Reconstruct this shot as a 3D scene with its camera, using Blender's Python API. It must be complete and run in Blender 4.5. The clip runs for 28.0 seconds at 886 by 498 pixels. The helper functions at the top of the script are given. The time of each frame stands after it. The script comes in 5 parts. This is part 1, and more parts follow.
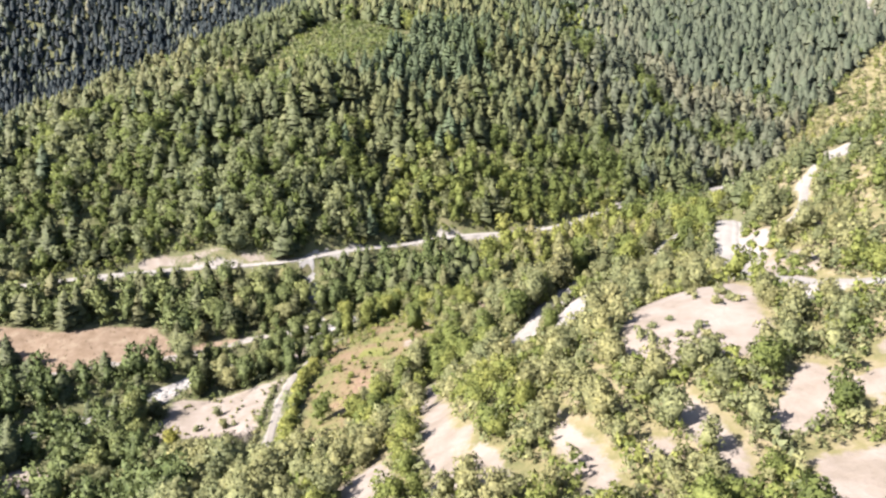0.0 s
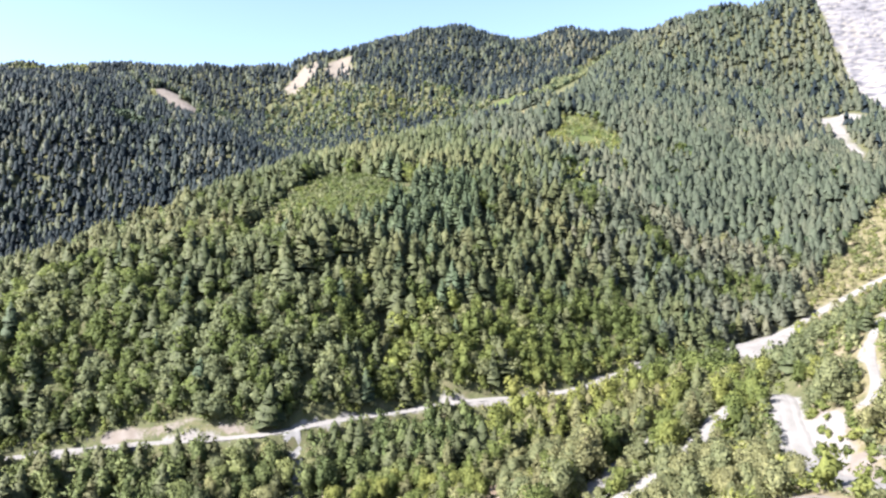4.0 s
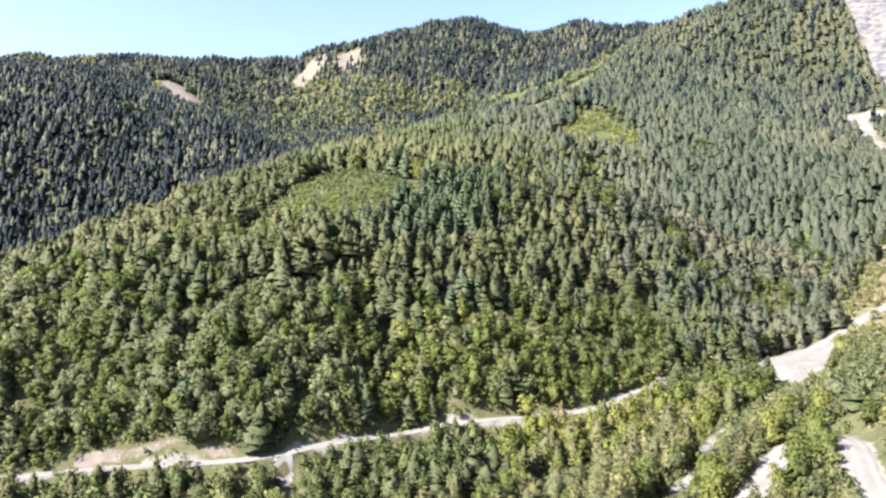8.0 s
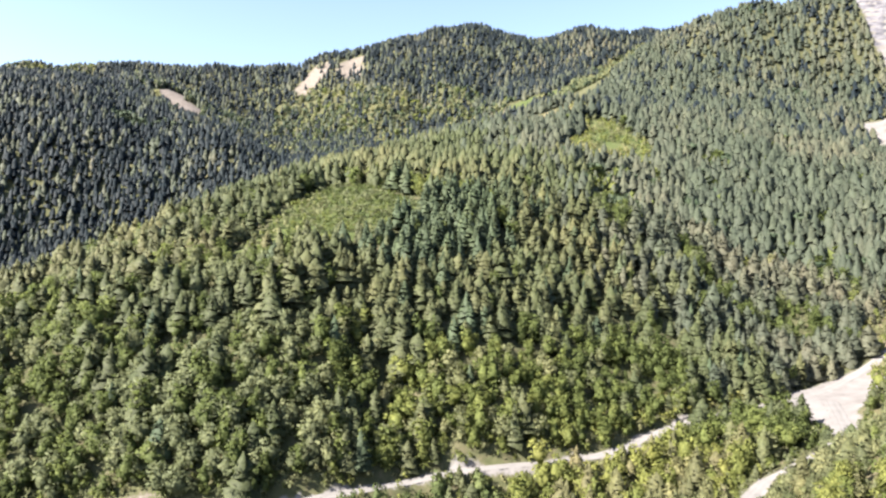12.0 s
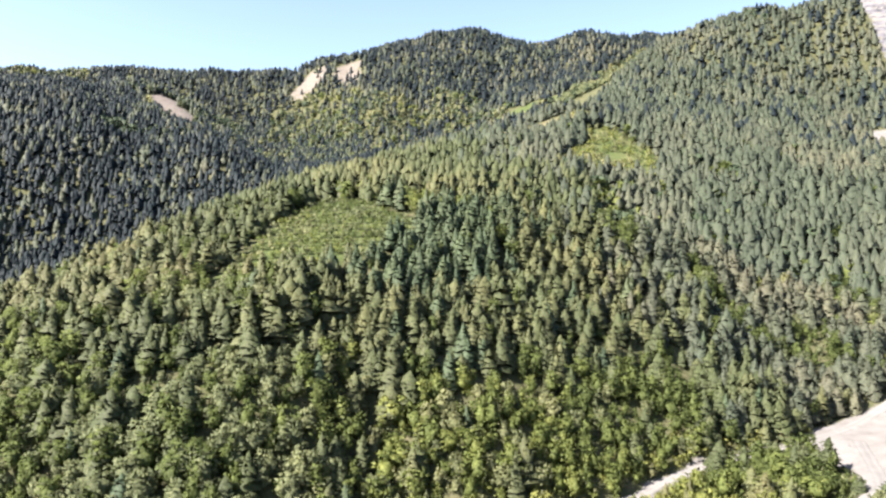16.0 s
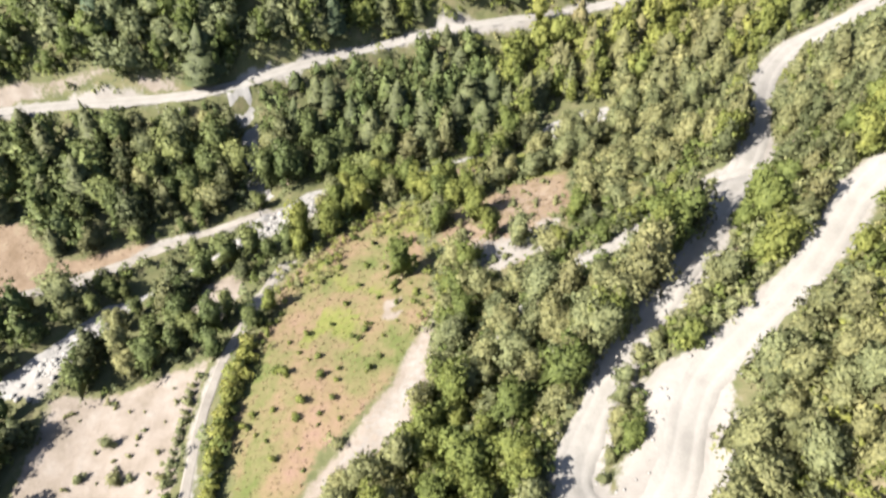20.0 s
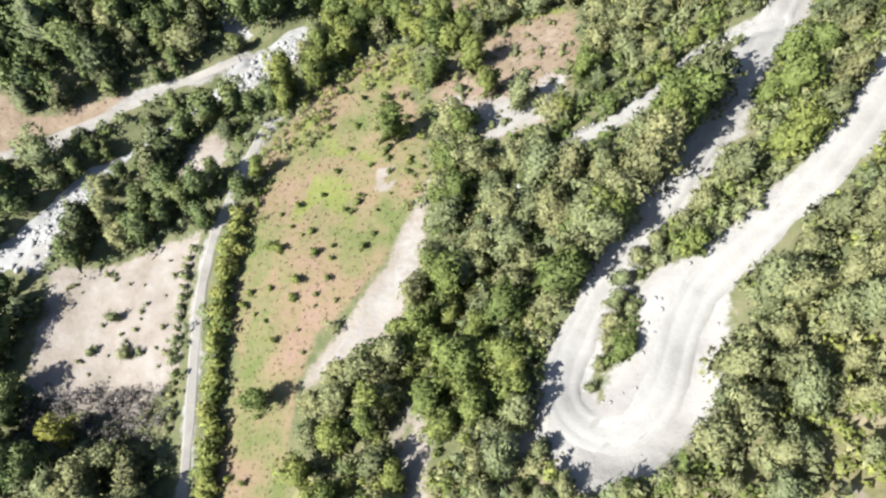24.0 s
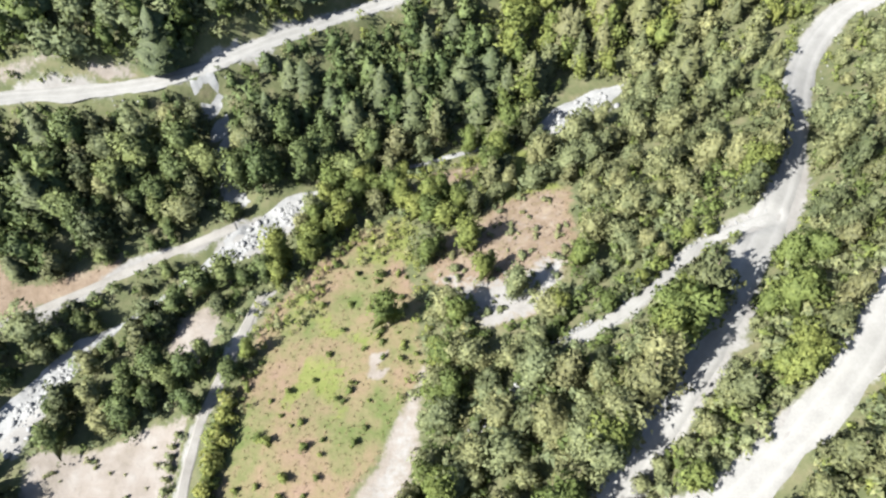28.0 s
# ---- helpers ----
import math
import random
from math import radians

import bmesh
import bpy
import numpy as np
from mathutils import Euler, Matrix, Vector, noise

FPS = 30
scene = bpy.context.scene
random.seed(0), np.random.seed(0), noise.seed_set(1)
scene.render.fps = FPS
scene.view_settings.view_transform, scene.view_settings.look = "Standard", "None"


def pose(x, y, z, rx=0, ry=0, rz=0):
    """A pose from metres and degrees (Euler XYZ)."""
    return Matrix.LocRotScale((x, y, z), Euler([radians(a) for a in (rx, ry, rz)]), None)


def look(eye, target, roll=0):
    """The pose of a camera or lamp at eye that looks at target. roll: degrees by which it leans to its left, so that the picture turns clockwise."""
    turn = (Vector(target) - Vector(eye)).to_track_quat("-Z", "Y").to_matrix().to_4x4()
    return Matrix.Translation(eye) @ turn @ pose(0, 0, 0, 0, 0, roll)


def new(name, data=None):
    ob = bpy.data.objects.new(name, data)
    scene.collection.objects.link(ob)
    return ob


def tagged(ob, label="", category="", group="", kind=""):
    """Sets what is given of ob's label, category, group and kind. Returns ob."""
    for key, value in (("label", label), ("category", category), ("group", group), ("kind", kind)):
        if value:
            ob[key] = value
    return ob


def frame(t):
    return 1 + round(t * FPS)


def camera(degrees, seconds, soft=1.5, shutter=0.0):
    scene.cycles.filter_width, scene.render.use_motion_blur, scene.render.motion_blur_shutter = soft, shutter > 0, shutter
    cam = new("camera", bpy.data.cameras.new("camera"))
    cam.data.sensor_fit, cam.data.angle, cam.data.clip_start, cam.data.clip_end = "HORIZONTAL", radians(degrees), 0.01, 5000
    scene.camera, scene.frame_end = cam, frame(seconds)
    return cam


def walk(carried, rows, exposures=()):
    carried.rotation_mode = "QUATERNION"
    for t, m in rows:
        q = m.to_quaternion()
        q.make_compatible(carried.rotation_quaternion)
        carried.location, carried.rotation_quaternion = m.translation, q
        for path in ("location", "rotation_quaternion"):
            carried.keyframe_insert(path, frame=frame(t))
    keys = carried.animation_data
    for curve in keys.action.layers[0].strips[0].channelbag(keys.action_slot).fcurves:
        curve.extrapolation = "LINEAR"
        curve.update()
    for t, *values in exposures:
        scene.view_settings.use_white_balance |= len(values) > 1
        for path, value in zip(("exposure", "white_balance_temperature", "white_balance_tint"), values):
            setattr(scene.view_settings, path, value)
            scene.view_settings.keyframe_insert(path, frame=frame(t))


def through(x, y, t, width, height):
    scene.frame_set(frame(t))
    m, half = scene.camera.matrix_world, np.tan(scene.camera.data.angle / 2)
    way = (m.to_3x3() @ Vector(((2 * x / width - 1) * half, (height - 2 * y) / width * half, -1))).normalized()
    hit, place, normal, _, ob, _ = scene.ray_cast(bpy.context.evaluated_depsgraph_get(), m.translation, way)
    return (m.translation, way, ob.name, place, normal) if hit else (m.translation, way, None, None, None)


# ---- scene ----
cam = camera(66.1, 28.0, soft=2.4, shutter=0.2)
PATH = [
    (0, (0.502, 0.381, 74.584), (0.494, 2.334, 74.152), 0.7),
    (0.5, (0.093, 2.819, 74.818), (0.085, 4.773, 74.389), 0.7),
    (1, (-0.424, 5.693, 75.07), (-0.432, 7.66, 74.708), 0.8),
    (1.5, (-0.662, 8.153, 75.406), (-0.67, 10.125, 75.077), 0.7),
    (2, (-0.664, 10.877, 75.625), (-0.675, 12.865, 75.408), 0.6),
    (2.5, (-0.97, 14.949, 76.076), (-0.981, 16.943, 75.928), 0.6),
    (3, (-1.094, 17.895, 76.312), (-1.105, 19.894, 76.264), 0.6),
    (3.5, (-1.097, 20.48, 76.583), (-1.108, 22.48, 76.574), 0.6),
    (5.5, (-1.276, 32.057, 77.81), (-1.291, 34.057, 77.797), 0.8),
    (6, (-1.304, 34.609, 78.099), (-1.324, 36.609, 78.082), 0.9),
    (6.5, (-1.321, 37.386, 78.584), (-1.345, 39.386, 78.563), 0.9),
    (7, (-1.275, 39.698, 79.11), (-1.303, 41.698, 79.086), 1.0),
    (7.5, (-1.199, 42.065, 79.655), (-1.232, 44.065, 79.63), 1.0),
    (8, (-1.274, 45.176, 80.402), (-1.311, 47.176, 80.377), 1.1),
    (8.5, (-1.311, 48.09, 81.311), (-1.352, 50.089, 81.288), 1.1),
    (9, (-1.32, 50.352, 82.108), (-1.363, 52.351, 82.085), 1.1),
    (9.5, (-1.181, 52.665, 82.963), (-1.227, 54.664, 82.941), 1.1),
    (10, (-1.265, 55.816, 84.088), (-1.313, 57.816, 84.07), 1.1),
    (10.5, (-1.202, 57.984, 85.012), (-1.251, 59.984, 84.994), 1.1),
    (11, (-1.256, 60.007, 85.85), (-1.306, 62.006, 85.833), 1.1),
    (11.5, (-1.282, 62.436, 86.585), (-1.332, 64.436, 86.57), 1.1),
    (12, (-1.173, 65.846, 87.585), (-1.224, 67.846, 87.577), 1.0),
    (12.5, (-1.225, 68.129, 88.347), (-1.275, 70.128, 88.339), 1.1),
    (14.5, (-0.784, 76.923, 92.821), (-0.834, 78.922, 92.815), 1.0),
    (15, (-0.595, 79.425, 93.634), (-0.645, 81.425, 93.629), 1.0),
    (15.5, (-0.389, 82.424, 94.818), (-0.439, 84.424, 94.816), 1.0),
    (16, (-0.351, 84.844, 96.021), (-0.399, 86.844, 96.021), 1.0),
    (16.5, (-0.426, 86.62, 97.228), (-0.473, 88.62, 97.225), 0.9),
    (17, (-0.511, 88.587, 98.378), (-0.556, 90.587, 98.374), 0.9),
    (17.5, (-0.7, 90.18, 99.412), (-0.743, 92.18, 99.406), 0.9),
    (18, (-0.92, 91.833, 100.159), (-0.961, 93.833, 100.154), 0.9),
    (18.5, (-0.744, 93.359, 100.32), (-0.78, 95.35, 100.132), 0.9),
    (19, (-0.092, 94.759, 100.228), (-0.123, 96.672, 99.645), 0.6),
    (19.5, (0.441, 96.327, 100.121), (0.416, 98.06, 99.124), 0.6),
    (19.7, (0.606, 96.941, 100.116), (0.593, 98.57, 98.956), 0.9),
    (20, (0.847, 97.845, 100.192), (0.832, 99.314, 98.834), 0.5),
    (20.5, (1.153, 99.497, 100.506), (1.142, 100.644, 98.867), 0.0),
    (22.5, (2.736, 109.13, 104.324), (2.705, 110.048, 102.547), -1.2),
    (23, (2.792, 111.123, 105.124), (2.761, 112.064, 103.36), -1.2),
    (23.5, (2.839, 113.012, 105.974), (2.808, 113.955, 104.21), -1.2),
    (24, (2.88, 115.026, 106.854), (2.849, 115.966, 105.09), -1.3),
    (24.5, (2.883, 117.062, 107.781), (2.853, 118.0, 106.015), -1.2),
    (25, (3.068, 119.761, 108.762), (3.038, 120.704, 106.998), -1.2),
    (25.5, (3.07, 121.872, 109.736), (3.042, 122.81, 107.969), -1.2),
    (26, (3.324, 124.302, 110.837), (3.293, 125.242, 109.072), -1.3),
    (26.5, (3.576, 126.796, 111.783), (3.543, 127.738, 110.02), -1.4),
    (27, (3.785, 129.145, 112.45), (3.75, 130.236, 110.775), -1.3),
    (27.5, (3.955, 130.538, 113.172), (3.916, 131.678, 111.53), -1.4),
    (28, (3.715, 131.546, 113.714), (3.68, 132.695, 112.078), -1.1),
]
LIGHTENING = ((0, 2.55, 6750, 17), (1, 2.55, 6600, 17), (2.5, 2.55, 6250, 16), (4, 2.55, 6250, 16), (8, 2.52, 6550, 16), (18, 2.51, 6800, 16), (19.5, 2.46, 6900, 13), (22.5, 2.38, 6350, 9), (28, 2.38, 6200, 8))
walk(cam, [(t, look(eye, target, roll)) for t, eye, target, roll in PATH], LIGHTENING)


# ---- daylight ----
SUN_TO = Vector((-0.86, -0.48, 0.80)).normalized()
world = bpy.data.worlds.new("sky")
scene.world = world
world.use_nodes = True
wn = world.node_tree.nodes
sky = wn.new("ShaderNodeTexSky")
sky.sky_type = "NISHITA"
sky.sun_disc = False
sky.sun_elevation = math.asin(SUN_TO.z)
sky.sun_rotation = math.atan2(SUN_TO.x, SUN_TO.y)
sky.altitude = 900
sky.air_density = 1.0
sky.dust_density = 2.2
wn["Background"].inputs["Strength"].default_value = 0.068
world.node_tree.links.new(sky.outputs[0], wn["Background"].inputs["Color"])
sun_data = bpy.data.lights.new("sun", "SUN")
sun_data.energy, sun_data.angle, sun_data.color = 5.0, radians(0.5), (1.0, 0.95, 0.86)
sun = new("sun", sun_data)
sun.matrix_world = look(SUN_TO * 400, (0, 0, 0))


# ---- materials ----
def material(name):
    m = bpy.data.materials.new(name)
    m.use_nodes = True
    n, l = m.node_tree.nodes, m.node_tree.links
    return m, n, l, n["Principled BSDF"]


def ramp(n, l, source, *stops):
    r = n.new("ShaderNodeValToRGB")
    while len(r.color_ramp.elements) < len(stops):
        r.color_ramp.elements.new(0.5)
    for e, (p, c) in zip(r.color_ramp.elements, stops):
        e.position, e.color = p, (*c, 1)
    l.new(source, r.inputs[0])
    return r.outputs[0]


def math_node(n, l, op, a, b=0.0, clamp=False):
    m = n.new("ShaderNodeMath")
    m.operation, m.use_clamp = op, clamp
    for socket, value in zip(m.inputs, (a, b)):
        if isinstance(value, (int, float)):
            socket.default_value = value
        else:
            l.new(value, socket)
    return m.outputs[0]


def mix(n, l, factor, a, b, blend="MIX"):
    m = n.new("ShaderNodeMix")
    m.data_type, m.blend_type = "RGBA", blend
    for k, value in ((0, factor), (6, a), (7, b)):
        if isinstance(value, (int, float)):
            m.inputs[k].default_value = value
        elif isinstance(value, tuple):
            m.inputs[k].default_value = (*value, 1)
        else:
            l.new(value, m.inputs[k])
    return m.outputs[2]


def noise_tex(n, l, scale, detail=5.0, rough=0.55):
    t = n.new("ShaderNodeTexNoise")
    t.inputs["Scale"].default_value, t.inputs["Detail"].default_value, t.inputs["Roughness"].default_value = scale, detail, rough
    geo = n.new("ShaderNodeNewGeometry")
    l.new(geo.outputs["Position"], t.inputs["Vector"])
    return t.outputs[0]


def attribute(n, name):
    a = n.new("ShaderNodeAttribute")
    a.attribute_name = name
    return a.outputs["Fac"]


def bump(n, l, p, height, strength, distance):
    b = n.new("ShaderNodeBump")
    b.inputs["Strength"].default_value, b.inputs["Distance"].default_value = strength, distance
    l.new(height, b.inputs["Height"])
    l.new(b.outputs[0], p.inputs["Normal"])


def leaf_material(name, *stops, through=0.2, grain=1.5):
    """Foliage: each tree has its own tint, each tuft a little of its own, and fine noise mottles both."""
    m, n, l, p = material(name)
    info, geo = n.new("ShaderNodeObjectInfo"), n.new("ShaderNodeNewGeometry")
    whole = math_node(n, l, "ADD", attribute(n, "tint"), math_node(n, l, "MULTIPLY", attribute(n, "single"), info.outputs["Random"]))
    patch = math_node(n, l, "MULTIPLY", math_node(n, l, "SUBTRACT", noise_tex(n, l, 0.33, 2), 0.5), 0.5)
    colour = ramp(n, l, math_node(n, l, "ADD", whole, patch), *stops)
    small = ramp(n, l, geo.outputs["Random Per Island"], (0.0, (0.84, 0.85, 0.86)), (0.5, (1.0, 1.0, 1.0)), (1.0, (1.16, 1.15, 1.10)))
    fine = noise_tex(n, l, grain, 3, 0.6)
    # darker where the bump noise is low, lighter where it is high
    leaves = ramp(n, l, fine, (0.34, (0.68, 0.70, 0.71)), (0.5, (1.0, 1.0, 1.0)), (0.68, (1.30, 1.27, 1.20)))
    colour = mix(n, l, 1.0, mix(n, l, 1.0, colour, small, "MULTIPLY"), leaves, "MULTIPLY")
    bump(n, l, p, fine, 0.7, 0.5 / grain)
    p.inputs["Roughness"].default_value = 0.62
    p.inputs["Specular IOR Level"].default_value = 0.12
    l.new(colour, p.inputs["Base Color"])
    thin = n.new("ShaderNodeBsdfTranslucent")
    l.new(colour, thin.inputs["Color"])
    both = n.new("ShaderNodeMixShader")
    both.inputs[0].default_value = through
    l.new(p.outputs[0], both.inputs[1])
    l.new(thin.outputs[0], both.inputs[2])
    l.new(both.outputs[0], n["Material Output"].inputs["Surface"])
    return m


PINE = leaf_material("pine_needles", (0.0, (0.037, 0.047, 0.022)), (0.3, (0.051, 0.059, 0.028)), (0.6, (0.064, 0.067, 0.031)), (0.85, (0.075, 0.073, 0.035)), (1.0, (0.082, 0.074, 0.038)), through=0.1)
OLD_PINE = leaf_material("old_pine_needles", (0.0, (0.036, 0.046, 0.032)), (0.4, (0.050, 0.057, 0.039)), (0.75, (0.065, 0.066, 0.045)), (1.0, (0.077, 0.071, 0.049)), through=0.1)
SPRUCE = leaf_material("spruce_needles", (0.0, (0.030, 0.046, 0.027)), (0.5, (0.041, 0.056, 0.030)), (1.0, (0.056, 0.064, 0.033)), through=0.08)
# Far firs: the distance's blue haze and the slope's shade sit in this colour.
HAZY_FIR = leaf_material("hazy_fir_needles", (0.0, (0.012, 0.019, 0.023)), (0.5, (0.017, 0.025, 0.029)), (1.0, (0.025, 0.034, 0.034)), through=0.3)
LEAF = leaf_material("broad_leaves", (0.0, (0.073, 0.096, 0.033)), (0.3, (0.111, 0.138, 0.044)), (0.6, (0.148, 0.168, 0.051)), (0.85, (0.180, 0.192, 0.058)), (1.0, (0.204, 0.206, 0.066)), through=0.5)
# Deeper green leaves, darkened further to hold the shade around the stream.
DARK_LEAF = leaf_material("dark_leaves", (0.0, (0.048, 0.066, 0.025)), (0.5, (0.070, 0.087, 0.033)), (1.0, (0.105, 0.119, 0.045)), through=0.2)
OLIVE = leaf_material("dry_leaves", (0.0, (0.120, 0.141, 0.075)), (0.3, (0.149, 0.165, 0.084)), (0.6, (0.177, 0.182, 0.090)), (0.85, (0.200, 0.196, 0.095)), (1.0, (0.212, 0.199, 0.106)), through=0.5)
STRAW = leaf_material("dry_grass", (0.0, (0.076, 0.065, 0.022)), (0.5, (0.114, 0.085, 0.045)), (1.0, (0.128, 0.081, 0.054)))
YELLOWING = leaf_material("yellowing_leaves", (0.0, (0.128, 0.132, 0.030)), (1.0, (0.168, 0.168, 0.042)), through=0.3)
TWIG = leaf_material("bare_twigs", (0.0, (0.048, 0.043, 0.042)), (1.0, (0.096, 0.087, 0.081)), through=0.1)


def bark_material():
    m, n, l, p = material("bark")
    l.new(ramp(n, l, noise_tex(n, l, 6.0), (0.3, (0.09, 0.065, 0.045)), (0.7, (0.22, 0.18, 0.14))), p.inputs["Base Color"])
    p.inputs["Roughness"].default_value = 0.9
    return m


BARK = bark_material()


def ground_material():
    m, n, l, p = material("hillside_soil")
    floor = ramp(n, l, noise_tex(n, l, 0.35, 8), (0.3, (0.040, 0.047, 0.022)), (0.5, (0.056, 0.060, 0.030)), (0.7, (0.080, 0.074, 0.044)))
    grass = ramp(n, l, noise_tex(n, l, 0.085, 11, 0.68), (0.36, (0.052, 0.064, 0.022)), (0.45, (0.078, 0.073, 0.036)), (0.53, (0.097, 0.075, 0.046)), (0.66, (0.116, 0.078, 0.062)))
    sward = ramp(n, l, noise_tex(n, l, 0.05, 9, 0.65), (0.3, (0.036, 0.052, 0.018)), (0.5, (0.050, 0.066, 0.024)), (0.7, (0.080, 0.083, 0.040)))
    earth = ramp(n, l, noise_tex(n, l, 0.3, 9, 0.6), (0.3, (0.084, 0.062, 0.043)), (0.55, (0.114, 0.087, 0.065)), (0.75, (0.142, 0.121, 0.089)))
    bare = ramp(n, l, noise_tex(n, l, 0.12, 10, 0.6), (0.30, (0.105, 0.099, 0.094)), (0.5, (0.132, 0.127, 0.122)), (0.7, (0.156, 0.152, 0.147)))
    sand = ramp(n, l, noise_tex(n, l, 0.2, 10, 0.6), (0.30, (0.092, 0.080, 0.066)), (0.5, (0.120, 0.105, 0.093)), (0.7, (0.142, 0.131, 0.121)))
    lush = ramp(n, l, noise_tex(n, l, 0.4, 8, 0.6), (0.3, (0.066, 0.078, 0.022)), (0.6, (0.084, 0.090, 0.030)), (0.8, (0.104, 0.090, 0.045)))
    rough = math_node(n, l, "SUBTRACT", noise_tex(n, l, 0.9, 8, 0.7), 0.5)
    dry = ramp(n, l, noise_tex(n, l, 0.22, 9, 0.65), (0.32, (0.052, 0.056, 0.026)), (0.48, (0.090, 0.083, 0.043)), (0.62, (0.125, 0.108, 0.074)))
    colour = floor
    for name, surface in (("dry", dry), ("sward", sward), ("grass", grass), ("lush", lush), ("earth", earth), ("sand", sand), ("bare", bare)):
        edge = math_node(n, l, "ADD", attribute(n, name), math_node(n, l, "MULTIPLY", rough, 1.1))
        r = n.new("ShaderNodeMapRange")
        r.inputs[1].default_value, r.inputs[2].default_value = 0.38, 0.62
        l.new(edge, r.inputs[0])
        colour = mix(n, l, r.outputs[0], colour, surface)
    l.new(colour, p.inputs["Base Color"])
    p.inputs["Roughness"].default_value = 0.95
    p.inputs["Specular IOR Level"].default_value = 0.1
    bump(n, l, p, noise_tex(n, l, 0.8, 9, 0.6), 0.5, 0.4)
    return m


SOIL = ground_material()


def gravel_material(name, dark, mid, light):
    m, n, l, p = material(name)
    coarse = ramp(n, l, noise_tex(n, l, 0.25, 9, 0.65), (0.3, dark), (0.5, mid), (0.7, light))
    fine = ramp(n, l, noise_tex(n, l, 4.0, 6, 0.7), (0.3, (0.90, 0.90, 0.90)), (0.7, (1.05, 1.045, 1.04)))
    worn = mix(n, l, math_node(n, l, "MULTIPLY", attribute(n, "wheel"), 0.35), mix(n, l, 1.0, coarse, fine, "MULTIPLY"), tuple(min(1, 1.18 * c) for c in light))
    l.new(worn, p.inputs["Base Color"])
    p.inputs["Roughness"].default_value = 0.95
    p.inputs["Specular IOR Level"].default_value = 0.1
    bump(n, l, p, noise_tex(n, l, 1.6, 8, 0.65), 0.35, 0.15)
    return m


GRAVEL = gravel_material("pale_gravel", (0.112, 0.109, 0.105), (0.135, 0.132, 0.127), (0.156, 0.153, 0.148))
DIRT = gravel_material("packed_dirt", (0.108, 0.101, 0.093), (0.132, 0.125, 0.116), (0.156, 0.149, 0.140))
STONE = gravel_material("river_stone", (0.098, 0.098, 0.099), (0.145, 0.145, 0.145), (0.186, 0.186, 0.184))


def rock_material():
    m, n, l, p = material("layered_limestone")
    geo, split = n.new("ShaderNodeNewGeometry"), n.new("ShaderNodeMapping")
    split.inputs["Scale"].default_value = (0.09, 0.09, 0.30)
    l.new(geo.outputs["Position"], split.inputs["Vector"])
    t = n.new("ShaderNodeTexNoise")
    t.inputs["Scale"].default_value, t.inputs["Detail"].default_value = 1.0, 9
    l.new(split.outputs[0], t.inputs["Vector"])
    beds = ramp(n, l, t.outputs[0], (0.36, (0.034, 0.036, 0.044)), (0.47, (0.081, 0.084, 0.096)), (0.62, (0.112, 0.115, 0.126)))
    stain = ramp(n, l, noise_tex(n, l, 0.06, 7, 0.6), (0.35, (0.75, 0.72, 0.72)), (0.65, (1.1, 1.06, 1.04)))
    l.new(mix(n, l, 1.0, beds, stain, "MULTIPLY"), p.inputs["Base Color"])
    p.inputs["Roughness"].default_value = 0.9
    bump(n, l, p, t.outputs[0], 0.8, 2.0)
    return m


ROCK = rock_material()


# ---- the lie of the land: west-east profiles at stations up the valley ----
STATIONS = []


def station(y, *profile):
    STATIONS.append((y, [p[0] for p in profile], [p[1] for p in profile]))


station(-300, (-400, 20), (-150, 0), (-60, 20), (0, 30), (60, 45), (200, 90), (400, 160))
station(0, (-300, 10), (-150, -8), (-80, 2), (-30, 22), (0, 31), (40, 42), (100, 62), (300, 150))
station(60, (-300, 10), (-140, -12), (-90, -6), (-50, 6), (0, 27), (20, 33), (50, 39), (100, 56), (300, 150))
station(100, (-300, 20), (-150, -14), (-100, -12), (-60, -5), (-20, 14), (0, 24), (28, 41), (53, 43), (100, 62), (300, 160))
station(140, (-300, 30), (-180, -4), (-110, -11), (-60, -7), (-40, -2), (-20, 5), (0, 14), (20, 23), (30, 28), (45, 33), (80, 52), (120, 72), (300, 160))
station(165, (-300, 30), (-200, 0), (-130, -8), (-90, -8), (-55, -5), (-41, 0), (-3, 9), (14, 16), (25, 27), (45, 32), (70, 45), (100, 62), (300, 150))
station(200, (-300, 20), (-200, 10), (-120, 0), (-80, -4), (-55, -3), (-30, 2), (0, 9), (30, 18), (51, 26), (62, 30), (75, 40), (100, 58), (300, 140))
station(230, (-300, 10), (-200, 14), (-130, 8), (-100, 4), (-70, 2), (-50, 2), (-33, 1), (-15, 3), (10, 6), (40, 14), (60, 22), (80, 28), (110, 50), (300, 130))
station(250, (-300, 10), (-200, 36), (-150, 26), (-120, 16), (-80, 20), (-66, 22), (-52, 17), (-30, 11), (-10, 7), (20, 7), (50, 12), (80, 22), (100, 30), (140, 50), (300, 120))
station(270, (-300, 20), (-200, 50), (-150, 42), (-110, 40), (-80, 42), (-57, 40), (-30, 26), (-10, 20), (20, 12), (50, 13), (80, 20), (110, 29), (150, 45), (300, 110))
station(300, (-300, 20), (-200, 48), (-154, 60), (-100, 64), (-55, 66), (-25, 48), (12, 47), (40, 32), (60, 24), (90, 24), (115, 28), (150, 38), (200, 55), (300, 95))
station(335, (-300, 40), (-200, 57), (-160, 73), (-100, 82), (-55, 84), (0, 71), (50, 52), (90, 42), (130, 32), (160, 36), (220, 52), (300, 80))
station(430, (-350, 25), (-250, 42), (-195, 68), (-160, 92), (-100, 112), (-52, 115), (0, 114), (50, 108), (90, 98), (150, 75), (207, 64), (250, 73), (350, 105), (600, 250))
